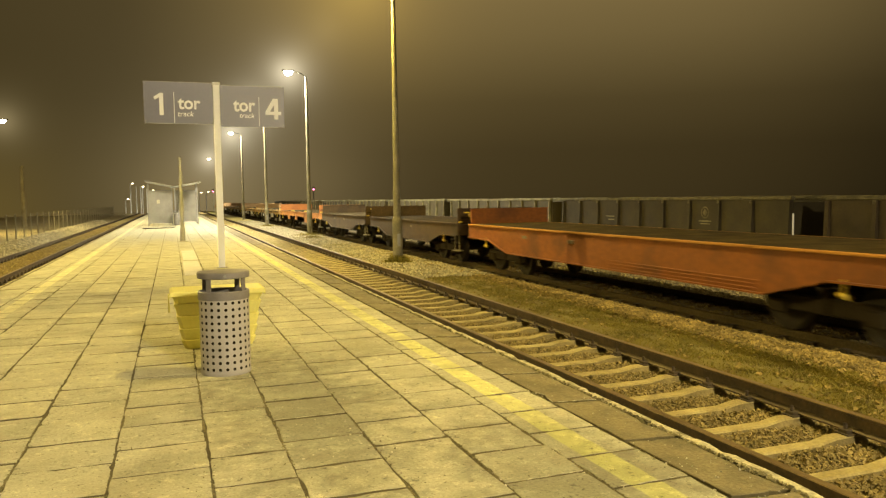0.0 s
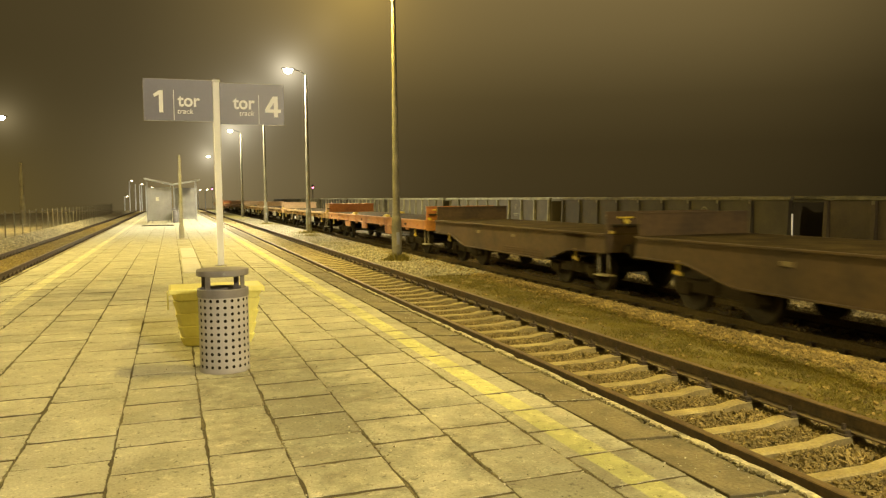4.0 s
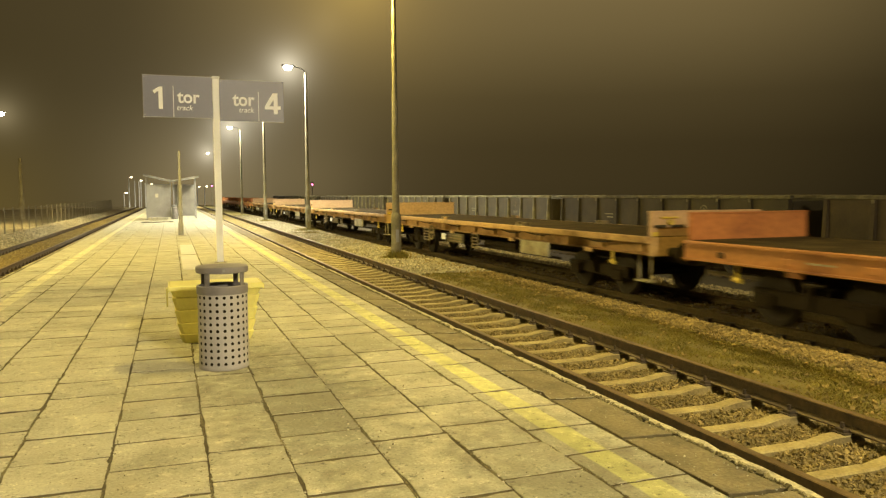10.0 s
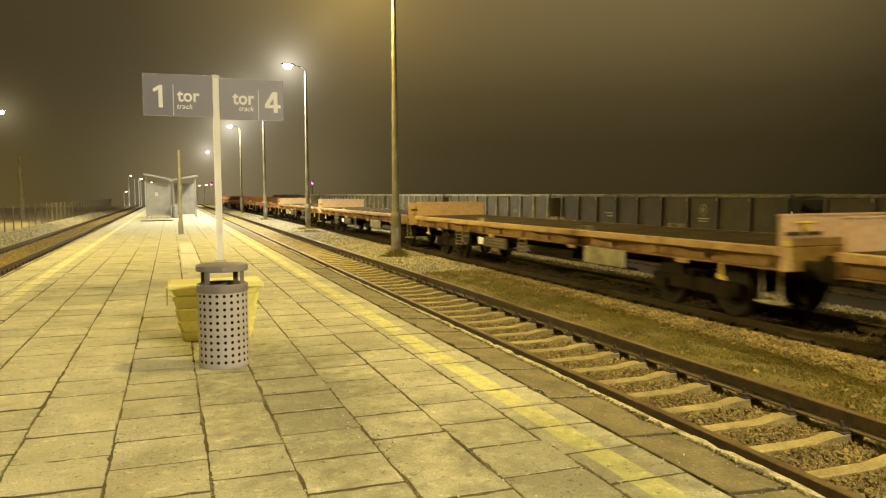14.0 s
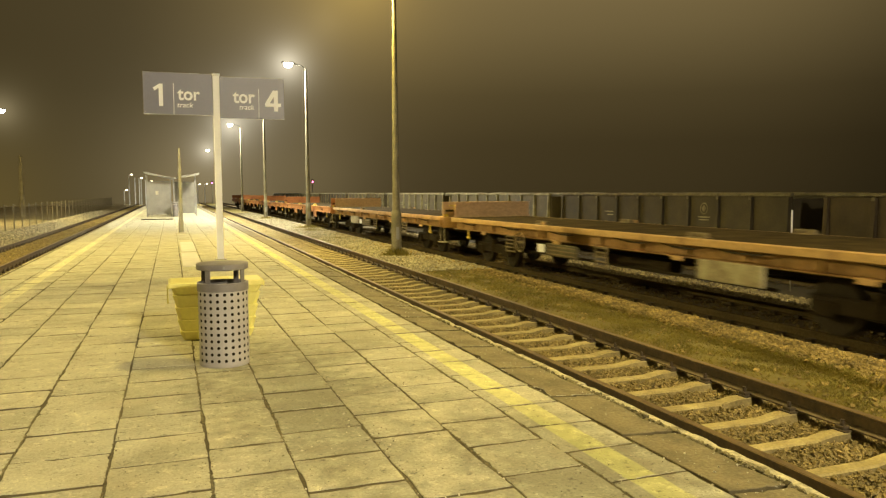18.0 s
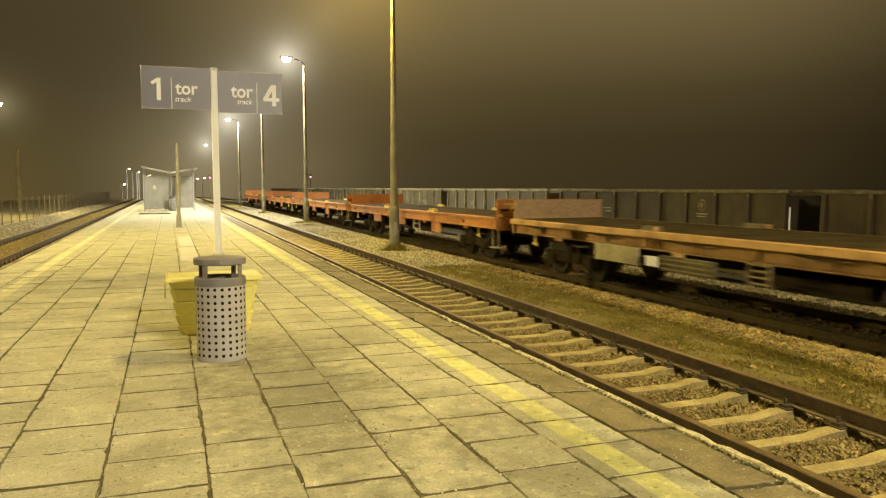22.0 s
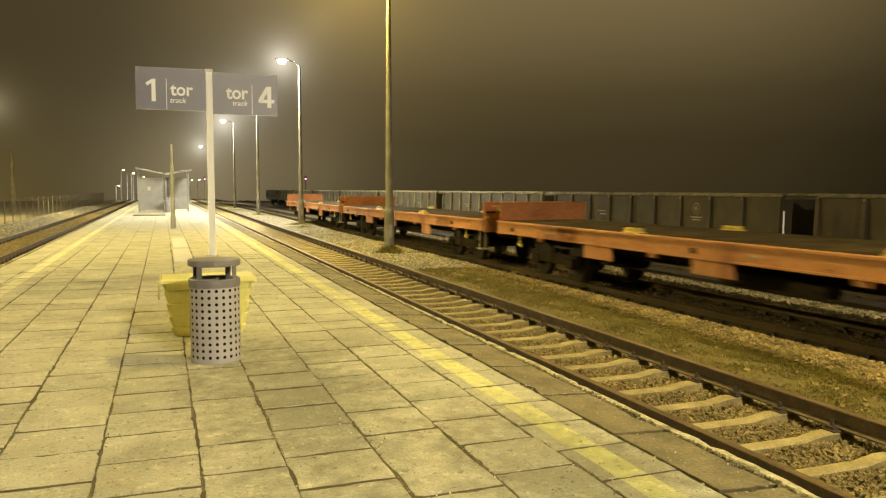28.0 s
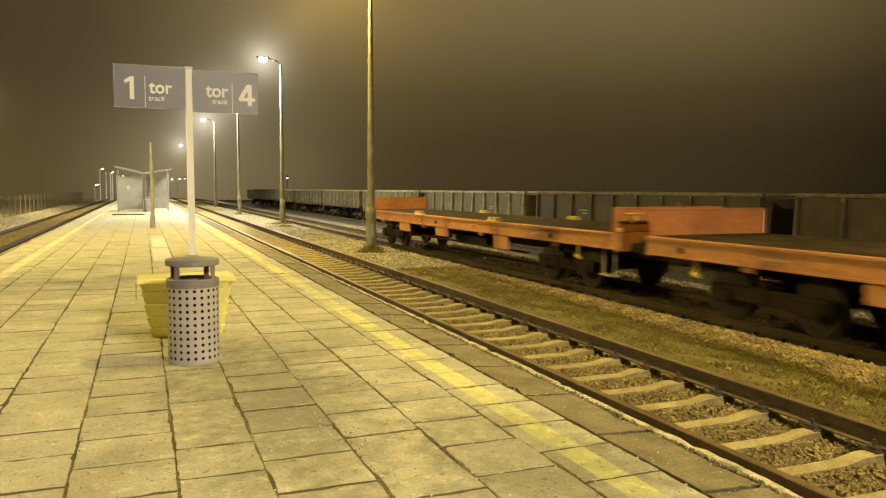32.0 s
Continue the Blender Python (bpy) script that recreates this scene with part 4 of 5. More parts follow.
def litter_bin(x, y):
    b = thing("litter_bin", (x, y, 0), "round grey perforated steel litter bin with a canopy lid", "litter bin")
    bm = perforated(0.211, 0.03, 0.655, 22, 11, 0.0145)
    smooth(part("perforated_sheet", bm, M_BIN, b, "light grey sheet steel punched with rows of round holes"))
    smooth(part("liner", lathe([(0.205, 0.035), (0.205, 0.67)], 44, cap=False), M_BLACK, b, "dark inner liner"))
    part("liner_floor", lathe([(0.204, 0.03), (0.204, 0.036)], 32), M_BLACK, b)
    smooth(part("bottom_ring", lathe([(0.210, 0.0), (0.213, 0.004), (0.213, 0.03), (0.209, 0.033), (0.201, 0.033), (0.201, 0.0)], 40, cap=False), M_BIN, b))
    smooth(part("top_ring", lathe([(0.199, 0.65), (0.214, 0.65), (0.217, 0.66), (0.217, 0.715), (0.211, 0.722), (0.196, 0.722), (0.194, 0.66)], 40, cap=False), M_BINDARK, b, "dark grey rim band"))
    for a in (51, 141, 229, 321):
        c, s = math.cos(radians(a)), math.sin(radians(a))
        bm = boxes((-0.006, 0.006, -0.025, 0.025, 0.70, 0.86), bevel=0.002)
        bmesh.ops.transform(bm, matrix=Matrix.Translation((0.2 * c, 0.2 * s, 0)) @ Matrix.Rotation(radians(a), 4, "Z"), verts=bm.verts)
        part("lid_strut", bm, M_BINDARK, b)
    lid = smooth(part("lid", lathe([(0.12, 0.836), (0.213, 0.831), (0.221, 0.837), (0.221, 0.878), (0.214, 0.886), (0.12, 0.894), (0.0005, 0.898)], 40), M_BINDARK, b, "dark grey domed lid"))
    part("lock", rods(((0, -0.219, 0.857), (0, -0.227, 0.857), 0.012)), M_GALV, lid)
    return b


litter_bin(0.403, 6.925)


# ---- yellow box of stacked tubs ----
def yellow_box(x, y):
    g = thing("grit_box", (x, y, 0), "yellow plastic grit box with stepped flaring sides", "grit box")
    levels = (0.004, 0.10, 0.215, 0.345, 0.475, 0.57)
    for i, (za, zb) in enumerate(zip(levels, levels[1:])):
        w0, w1 = 0.334 + i * 0.02, 0.367 + i * 0.02
        d0, d1 = 0.165 + i * 0.012, 0.188 + i * 0.012
        bm = bmesh.new()
        loops = []
        for w, d, zz in ((w0 - 0.008, d0 - 0.008, za), (w0, d0, za + 0.01), (w1, d1, zb - 0.006), (w1 - 0.004, d1 - 0.004, zb - 0.001)):
            c = 0.035
            loops.append([bm.verts.new(p) for p in ((-w + c, -d, zz), (w - c, -d, zz), (w, -d + c, zz), (w, d - c, zz), (w - c, d, zz), (-w + c, d, zz), (-w, d - c, zz), (-w, -d + c, zz))])
        for a, b in zip(loops, loops[1:]):
            for k in range(8):
                bm.faces.new((a[k], a[(k + 1) % 8], b[(k + 1) % 8], b[k]))
        bm.faces.new(loops[0][::-1]), bm.faces.new(loops[-1])
        part("tub_tier", bm, M_YELLOW, g)
    z = levels[-1]
    lid = part("lid", boxes((-0.455, 0.455, -0.26, 0.26, z, z + 0.03), bevel=0.012), M_YELLOW, g, "flat yellow lid with a turned-down lip")
    part("lip", boxes((-0.465, 0.465, -0.275, -0.261, z - 0.02, z + 0.026), (-0.465, -0.455, -0.27, 0.27, z - 0.03, z + 0.024), (0.455, 0.465, -0.27, 0.27, z - 0.03, z + 0.024), bevel=0.003), M_YELLOW, lid)
    part("hasp", boxes((-0.48, -0.467, -0.245, -0.195, z - 0.17, z + 0.012), bevel=0.003), M_YELLOW, lid)
    return g


yellow_box(0.412, 8.28)


# ---- short post, shelter and what stands on the platform ----
fence_post = thing("utility_pole", (-12.3, 76.0, ground_z(-12.3)), "old tapered concrete pole behind the mesh fence", "pole")
smooth(part("shaft", lathe([(0.24, -0.2), (0.22, 1.2), (0.16, 3.6), (0.11, 5.4)], 14), M_OLDPOLE, fence_post))
stub = thing("short_post", (0.335, 30.5, 0), "short tapered concrete post standing on the platform", "post")
smooth(part("shaft", lathe([(0.078, 0.5), (0.072, 0.55), (0.058, 2.43), (0.044, 2.47), (0.040, 3.15)], 16), M_POSTGREY, stub))
smooth(part("foot", lathe([(0.096, 0), (0.094, 0.46), (0.076, 0.53)], 16), M_POSTGREY, stub))
part("socket", boxes((-0.2, 0.2, -0.22, 0.22, -0.002, 0.02), bevel=0.008), M_DUCT, stub)


def pale_patches():
    for y0, y1, x0 in ((16.35, 20.2, 0.19), (20.5, 24.6, 0.21)):
        tagged(part("duct_cover", boxes((x0, x0 + 0.37, y0, y1, -0.01, 0.012), bevel=0.004), M_COVER), "pale concrete cable duct cover let into the platform", "duct cover", "duct covers")


pale_patches()


def shelter(y0):
    s = thing("platform_shelter", (0, y0, 0), "platform shelter with translucent walls and a butterfly roof", "shelter")
    d = 2.6
    for x0, x1, ya in ((-1.45, 0.0, 0.0), (-1.45, 0.0, d), (0.18, 1.55, d)):
        w = part("wall_panel", boxes((x0 + 0.03, x1 - 0.03, ya - 0.012, ya + 0.012, 0.18, 2.2), bevel=0.004), M_ACRYL, s, "pale translucent wall panel")
        part("panel_rail", boxes((x0, x1, ya - 0.02, ya + 0.02, 0.13, 0.175)), M_FRAME, w)
        part("panel_rail", boxes((x0, x1, ya - 0.02, ya + 0.02, 2.205, 2.25)), M_FRAME, w)
    for x0, x1 in ((-1.45, 0.0), (0.18, 1.55)):
        part("middle_panel", boxes(((x0 + x1) / 2 - 0.01 if x0 < 0 else x0 + 0.02, (x0 + x1) / 2 + 0.01 if x0 < 0 else x0 + 0.04, 0.05, d - 0.05, 0.2, 2.2)), M_ACRYL, s)
    for x in (-1.45, 0.0, 0.18, 1.55):
        for ya in (0.0, d):
            part("upright", boxes((x - 0.03, x + 0.03, ya - 0.03, ya + 0.03, 0, 2.40 if abs(x) < 0.5 else 2.66), bevel=0.005), M_FRAME, s)
    for xa, za, xb, zb in ((-1.60, 2.80, 0.11, 2.42), (0.12, 2.42, 1.77, 2.70)):
        bm = prism([(xa, za), (xb, zb), (xb, zb + 0.05), (xa, za + 0.05)], -0.45, d + 0.45)
        r = part("roof_wing", bm, M_FRAME, s, "sloping roof wing with a pale edge")
        part("roof_edge", prism([(xa, za - 0.02), (xb, zb - 0.02), (xb, zb + 0.07), (xa, za + 0.07)], -0.49, -0.455), M_ACRYL, r)
    part("notice", boxes((-0.92, -0.74, -0.02, -0.0125, 1.40, 1.64)), M_CRUMB, s, "small pale notice")
    b = part("bench", boxes((-1.3, -0.1, 0.5, 0.85, 0.42, 0.46), bevel=0.006), M_WOOD, s, "wooden bench seat")
    part("bench_leg", boxes((-1.2, -1.15, 0.55, 0.8, 0, 0.42)), M_FRAME, b)
    part("bench_leg", boxes((-0.25, -0.2, 0.55, 0.8, 0, 0.42)), M_FRAME, b)
    return s


shelter(52.6)
mat_ob = thing("foot_grating", (-0.75, 46.6, 0), "dark steel foot scraper grating before the shelter", "grating")
part("frame", boxes((-0.85, 0.85, -0.45, -0.40, 0, 0.03), (-0.85, 0.85, 0.40, 0.45, 0, 0.03), (-0.85, -0.80, -0.4, 0.4, 0, 0.03), (0.80, 0.85, -0.4, 0.4, 0, 0.03)), M_UNDER, mat_ob)
for i in range(10):
    part("slat", boxes((-0.8, 0.8, -0.38 + i * 0.08, -0.35 + i * 0.08, 0, 0.026)), M_UNDER, mat_ob)
sbin = thing("shelter_bin", (0.24, 52.2, 0), "small round grey waste bin beside the shelter", "litter bin")
smooth(part("body", lathe([(0.17, 0), (0.18, 0.02), (0.18, 0.72), (0.17, 0.74)], 20), M_BINDARK, sbin))
smooth(part("lid", lathe([(0.19, 0.82), (0.19, 0.86), (0.05, 0.9)], 20), M_BINDARK, sbin))
for x in (0.15, -0.15):
    part("strut", rods(((x, 0, 0.74), (x, 0, 0.82), 0.012)), M_BINDARK, sbin)


# ---- mesh fence beyond the left track ----
def fence():
    f = thing("fence", (-8.3, 0, ground_z(-8.3)), "low steel mesh fence on thin posts along the track", "fence")
    step, y = 2.5, 33.5
    post = boxes((-0.03, 0.03, -0.03, 0.03, -0.3, 1.45), bevel=0.005)
    me = bpy.data.meshes.new("post")
    post.to_mesh(me), post.free()
    me.materials.append(M_FENCE)
    bm = bmesh.new()
    for k in range(7):
        box(bm, -0.003, 0.003, 0.03, step - 0.03, 0.12 + k * 0.2, 0.126 + k * 0.2)
    for k in range(13):
        yy = 0.06 + k * (step - 0.12) / 12
        box(bm, -0.006, -0.0032, yy - 0.002, yy + 0.002, 0.08, 1.4)
    pm = bpy.data.meshes.new("panel")
    bm.to_mesh(pm), bm.free()
    pm.materials.append(M_FENCE)
    while y < 125:
        part_of("post", me, f).location = (0, y, 0)
        tagged(part_of("panel", pm, f), kind="stuff").location = (0, y, 0)
        y += step


fence()


# ---- far lights ----
# foot, height, and whether it is lit
FAR_LAMPS = [(-6.84, 146, 5.2, True), (-5.97, 148, 4.9, False), (-5.19, 146, 4.8, True), (-5.0, 150, 4.7, False), (-4.2, 148, 4.5, False), (-3.54, 146, 4.2, True), (5.2, 165, 3.9, True), (6.6, 165, 3.9, True), (-7.7, 146, 2.4, True)]
for x, y, h, lit in FAR_LAMPS:
    fl = thing("far_lamp", (x, y, ground_z(x)), "distant station lamp on a pale thin mast" if lit else "distant unlit pale mast", "lamp post", "distant lamps")
    part("mast", rods(((0, 0, 0), (0, 0, h), 0.09)), M_WHITE, fl)
    if lit:
        part("head", boxes((0.25, 0.6, -0.12, 0.12, h, h + 0.13), bevel=0.04), M_FARLAMP, fl, "glowing lamp head")
        part("arm", rods(((0, 0, h - 0.05), (0.3, 0, h + 0.05), 0.03)), M_WHITE, fl)
for x, y, h, m, lab in ((7.3, 150.0, 3.9, M_SIGNAL, "railway signal mast showing a red light"), (21.7, 125.0, 4.4, M_SIGNAL, "railway signal mast showing a red light"), (5.2, 202.0, 4.4, M_FARLAMP, "low mast with a pale light")):
    sg = thing("signal", (x, y, ground_z(x)), lab, "signal", "railway signals")
    part("mast", rods(((0, 0, 0), (0, 0, h + 0.5), 0.07)), M_FENCE, sg)
    hd = part("signal_head", boxes((-0.16, 0.16, -0.15, 0.05, h - 0.2, h + 0.4), bevel=0.04), M_BLACK, sg)
    part("lens", rods(((0, -0.16, h), (0, -0.2, h), 0.11), seg=14), m, hd, "glowing lens")


# ---- parked gondola wagons ----
def bogie(parent, y, z, wheel_r, movers=None):
    b = part("bogie", boxes((-1.02, -0.90, y - 1.25, y + 1.25, z + 0.36, z + 0.62), (0.90, 1.02, y - 1.25, y + 1.25, z + 0.36, z + 0.62), (-0.9, 0.9, y - 0.22, y + 0.22, z + 0.42, z + 0.7), (-1.08, -0.84, y - 1.12, y - 0.7, z + 0.3, z + 0.55), (-1.08, -0.84, y + 0.7, y + 1.12, z + 0.3, z + 0.55), (0.84, 1.08, y - 1.12, y - 0.7, z + 0.3, z + 0.55), (0.84, 1.08, y + 0.7, y + 1.12, z + 0.3, z + 0.55), bevel=0.03), M_UNDER, parent, "dark cast bogie frame")
    for s in (-0.9, 0.9):
        w = part_of("wheelset", WHEELSET, b, "steel wheels on an axle")
        w.location = (0, y + s, z + wheel_r)
        if movers is not None:
            movers.append((w, Vector(w.location)))
    for x in (-0.98, 0.98):
        part("spring", rods(((x, y, z + 0.4), (x, y, z + 0.75), 0.1)), M_UNDER, b)
    return b


def wheelset_mesh():
    bm = bmesh.new()
    for s in (-1, 1):
        w = lathe([(0.10, -0.09), (0.11, -0.065), (0.34, -0.05), (0.37, -0.07), (0.46, -0.068), (0.462, 0.045), (0.49, 0.05), (0.49, 0.07), (0.36, 0.07), (0.34, 0.03), (0.11, 0.05), (0.10, 0.06)], 28)
        bmesh.ops.transform(w, matrix=Matrix.Translation((s * 0.755, 0, 0)) @ Matrix.Rotation(radians(-90 * s), 4, "Y"), verts=w.verts)
        tmp = bpy.data.meshes.new("w")
        w.to_mesh(tmp), w.free()
        bm.from_mesh(tmp)
        bpy.data.meshes.remove(tmp)
    rod(bm, (-0.95, 0, 0), (0.95, 0, 0), 0.075, seg=12)
    # lightening marks that show the turning
    for s in (-1, 1):
        for a in range(4):
            rod(bm, (s * 0.78, 0.24 * math.cos(a * 1.571), 0.24 * math.sin(a * 1.571)), (s * 0.82, 0.24 * math.cos(a * 1.571), 0.24 * math.sin(a * 1.571)), 0.035, seg=6)
    me = bpy.data.meshes.new("wheelset")
    bm.to_mesh(me), bm.free()
    me.materials.append(M_WHEEL)
    return me


WHEELSET = wheelset_mesh()


def buffers(parent, ends, z):
    for y, d in ends:
        for x in (-0.875, 0.875):
            bm = rods(((x, y, z), (x, y + d * 0.42, z), 0.10), ((x, y + d * 0.42, z), (x, y + d * 0.47, z), 0.21), seg=14)
            part("buffer", bm, M_UNDER, parent)
        part("coupling", rods(((0, y, z), (0, y + d * 0.5, z - 0.05), 0.06), ((0.1, y, z), (0.1, y + d * 0.35, z - 0.35), 0.03)), M_UNDER, parent)


def gondola(y0, body, worn, rim, ribs=9):
    """A high-sided wagon; its floor is 1.25 m and its rim 2.41 m above the rail."""
    g = thing("gondola_wagon", (17.3, y0, -1.05), "parked dark steel gondola wagon with ribbed sides", "freight wagon", "parked gondola wagons")
    L, W, z0, z1 = 12.9, 1.40, 1.20, 2.34
    for x in (-W, W):
        s = part("side_wall", boxes((x - 0.03, x + 0.03, 0, L, z0, z1)), body, g)
        o = -1 if x < 0 else 1
        part("top_rail", boxes((x - 0.07, x + 0.07, -0.03, L + 0.03, z1, z1 + 0.10), bevel=0.015), rim, s, "worn pale top rail")
        part("bottom_rail", boxes((x - 0.06, x + 0.06, 0, L, z0 - 0.2, z0), bevel=0.01), body, s)
        # rib coat: the body paint nearby, the lighter lamplit copy further off
        for k in range(ribs + 1):
            y = 0.06 + k * (L - 0.12) / ribs
            part("rib", prism([(x + o * 0.032, z0 - 0.1), (x + o * 0.06, z0 - 0.1), (x + o * 0.15, z0 + 0.05), (x + o * 0.10, z1 - 0.02), (x + o * 0.032, z1 - 0.02)], y - 0.06, y + 0.06), worn, s)
            if 0 < k < ribs:
                part("bracket", boxes((x + o * 0.075, x + o * 0.125, y - 0.05, y + 0.05, z1 - 0.10, z1 - 0.005), bevel=0.01), rim, s)
    for y in (0.0, L):
        part("end_wall", boxes((-W + 0.03, W - 0.03, y - 0.04, y + 0.04, z0, z1 - 0.06)), body, g)
    part("floor", boxes((-W + 0.03, W - 0.03, 0.04, L - 0.04, z0 - 0.05, z0)), M_UNDER, g)
    part("underframe", boxes((-0.25, 0.25, 0, L, 0.85, z0 - 0.06), (-1.3, 1.3, 0.05, 0.25, 0.85, z0 - 0.06), (-1.3, 1.3, L - 0.25, L - 0.05, 0.85, z0 - 0.06), (-1.2, 1.2, 5.6, 6.2, 0.75, z0 - 0.06)), M_UNDER, g)
    part("brake_gear", rods(((-0.9, 4, 0.55), (-0.9, 8.5, 0.55), 0.03), ((-0.6, 5, 0.75), (-0.6, 6.2, 0.75), 0.18)), M_UNDER, g)
    for y in (2.1, L - 2.1):
        bogie(g, y, 0.0, 0.46)
    buffers(g, ((0, -1), (L, 1)), 1.02)
    for ya, yb, za, zb in ((8.9, 9.5, 1.72, 1.76), (8.9, 9.3, 1.60, 1.64), (3.3, 3.9, 1.66, 1.70), (3.35, 3.85, 1.58, 1.61)):
        part("marking", boxes((-W - 0.036, -W - 0.031, ya, yb, za, zb)), M_GONRIM, g, "faded white stencil mark")
    ring = lathe([(0.15, -0.004), (0.15, 0.004), (0.19, 0.004), (0.19, -0.004)], 20, cap=False)
    box(ring, -0.08, 0.08, -0.08, 0.08, -0.004, 0.004)
    bmesh.ops.transform(ring, matrix=Matrix.Translation((-W - 0.034, 3.6, 1.95)) @ Matrix.Rotation(radians(-90), 4, "Y") @ Matrix.Rotation(radians(45), 4, "Z"), verts=ring.verts)
    part("emblem", ring, M_TOOLBOX, g, "faded pale round emblem")
    part("grab_rail", rods(((-1.52, L - 0.35, 0.7), (-1.52, L - 0.35, 1.3), 0.015)), M_GALV, g)
    return g


# from the third wagon on, paler coats stand in for lamplight and haze
for i in range(9):
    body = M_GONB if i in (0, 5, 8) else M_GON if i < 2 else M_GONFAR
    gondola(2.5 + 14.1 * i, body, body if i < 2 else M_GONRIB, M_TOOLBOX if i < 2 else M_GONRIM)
bar = thing("marker_stake", (15.5, 16.15, ground_z(15.5)), "thin pale stake beside the parked wagons", "stake")
part("stake", rods(((0, 0, 0), (0, 0, 2.15), 0.02)), M_FENCE, bar)
part("stake_top", rods(((0, 0, 1.45), (0, 0, 2.16), 0.024)), M_WHITE, bar)


# ---- the passing freight train ----
RAIL_Z, TRAIN_X = -0.70, 10.1
WAGONS = []   # thing, rear end at middle time
SPINNING = []


def far_along(t):
    """How far the train has come by t seconds, towards the camera."""
    u = (t - 16.0) / 16.0
    return 93.94 * u + 5.83 * u * u + 1.67 * u ** 3


def headboard(parent, y, facing, coat, fitted):
    """End board across the wagon; the fitted side carries brackets and a lamp iron."""
    paint = BOARD if coat in (TAN, PEACH) else REDBOARD if coat is ORANGE else coat
    b = part("headboard", boxes((-1.33, 1.33, y - 0.03, y + 0.03, 1.32, 1.82), bevel=0.008), paint, parent, "upright end board across the floor")
    part("top_rim", boxes((-1.335, 1.335, y - 0.045, y + 0.045, 1.80, 1.835), bevel=0.006), paint, b)
    for x in (-1.22, -0.4, 0.4, 1.22):
        part("hinge", boxes((x - 0.07, x + 0.07, y - 0.055 if facing < 0 else y + 0.031, y - 0.031 if facing < 0 else y + 0.055, 1.30, 1.42), bevel=0.006), M_YVALVE if abs(x) > 1 else paint, b)
    if fitted:
        o = y + facing * 0.055
        part("bracket", boxes((-1.25, -0.95, min(o, y), max(o, y), 1.5, 1.56), (-0.85, -0.55, min(o, y), max(o, y), 1.5, 1.56), bevel=0.005), M_UNDER, b)
        part("lamp_iron", rods(((-0.9, y, 1.6), (-0.9, y + facing * 0.12, 1.62), 0.06), ((-1.1, y + facing * 0.06, 1.7), (-0.7, y + facing * 0.06, 1.7), 0.02)), M_YVALVE, b)


def wheel_bm(x, y, z):
    """A spoked hand wheel that stands in the plane of the wagon's side."""
    bm = bmesh.new()
    ring = [(x, y + 0.25 * math.cos(a * math.pi / 9), z + 0.25 * math.sin(a * math.pi / 9)) for a in range(18)]
    for a, b in zip(ring, ring[1:] + ring[:1]):
        rod(bm, a, b, 0.02, seg=6)
    for k in range(4):
        rod(bm, (x, y, z), ring[(k * 9) // 2], 0.016, seg=5)
    rod(bm, (x - 0.03, y, z), (x + 0.1, y, z), 0.04)
    return bm


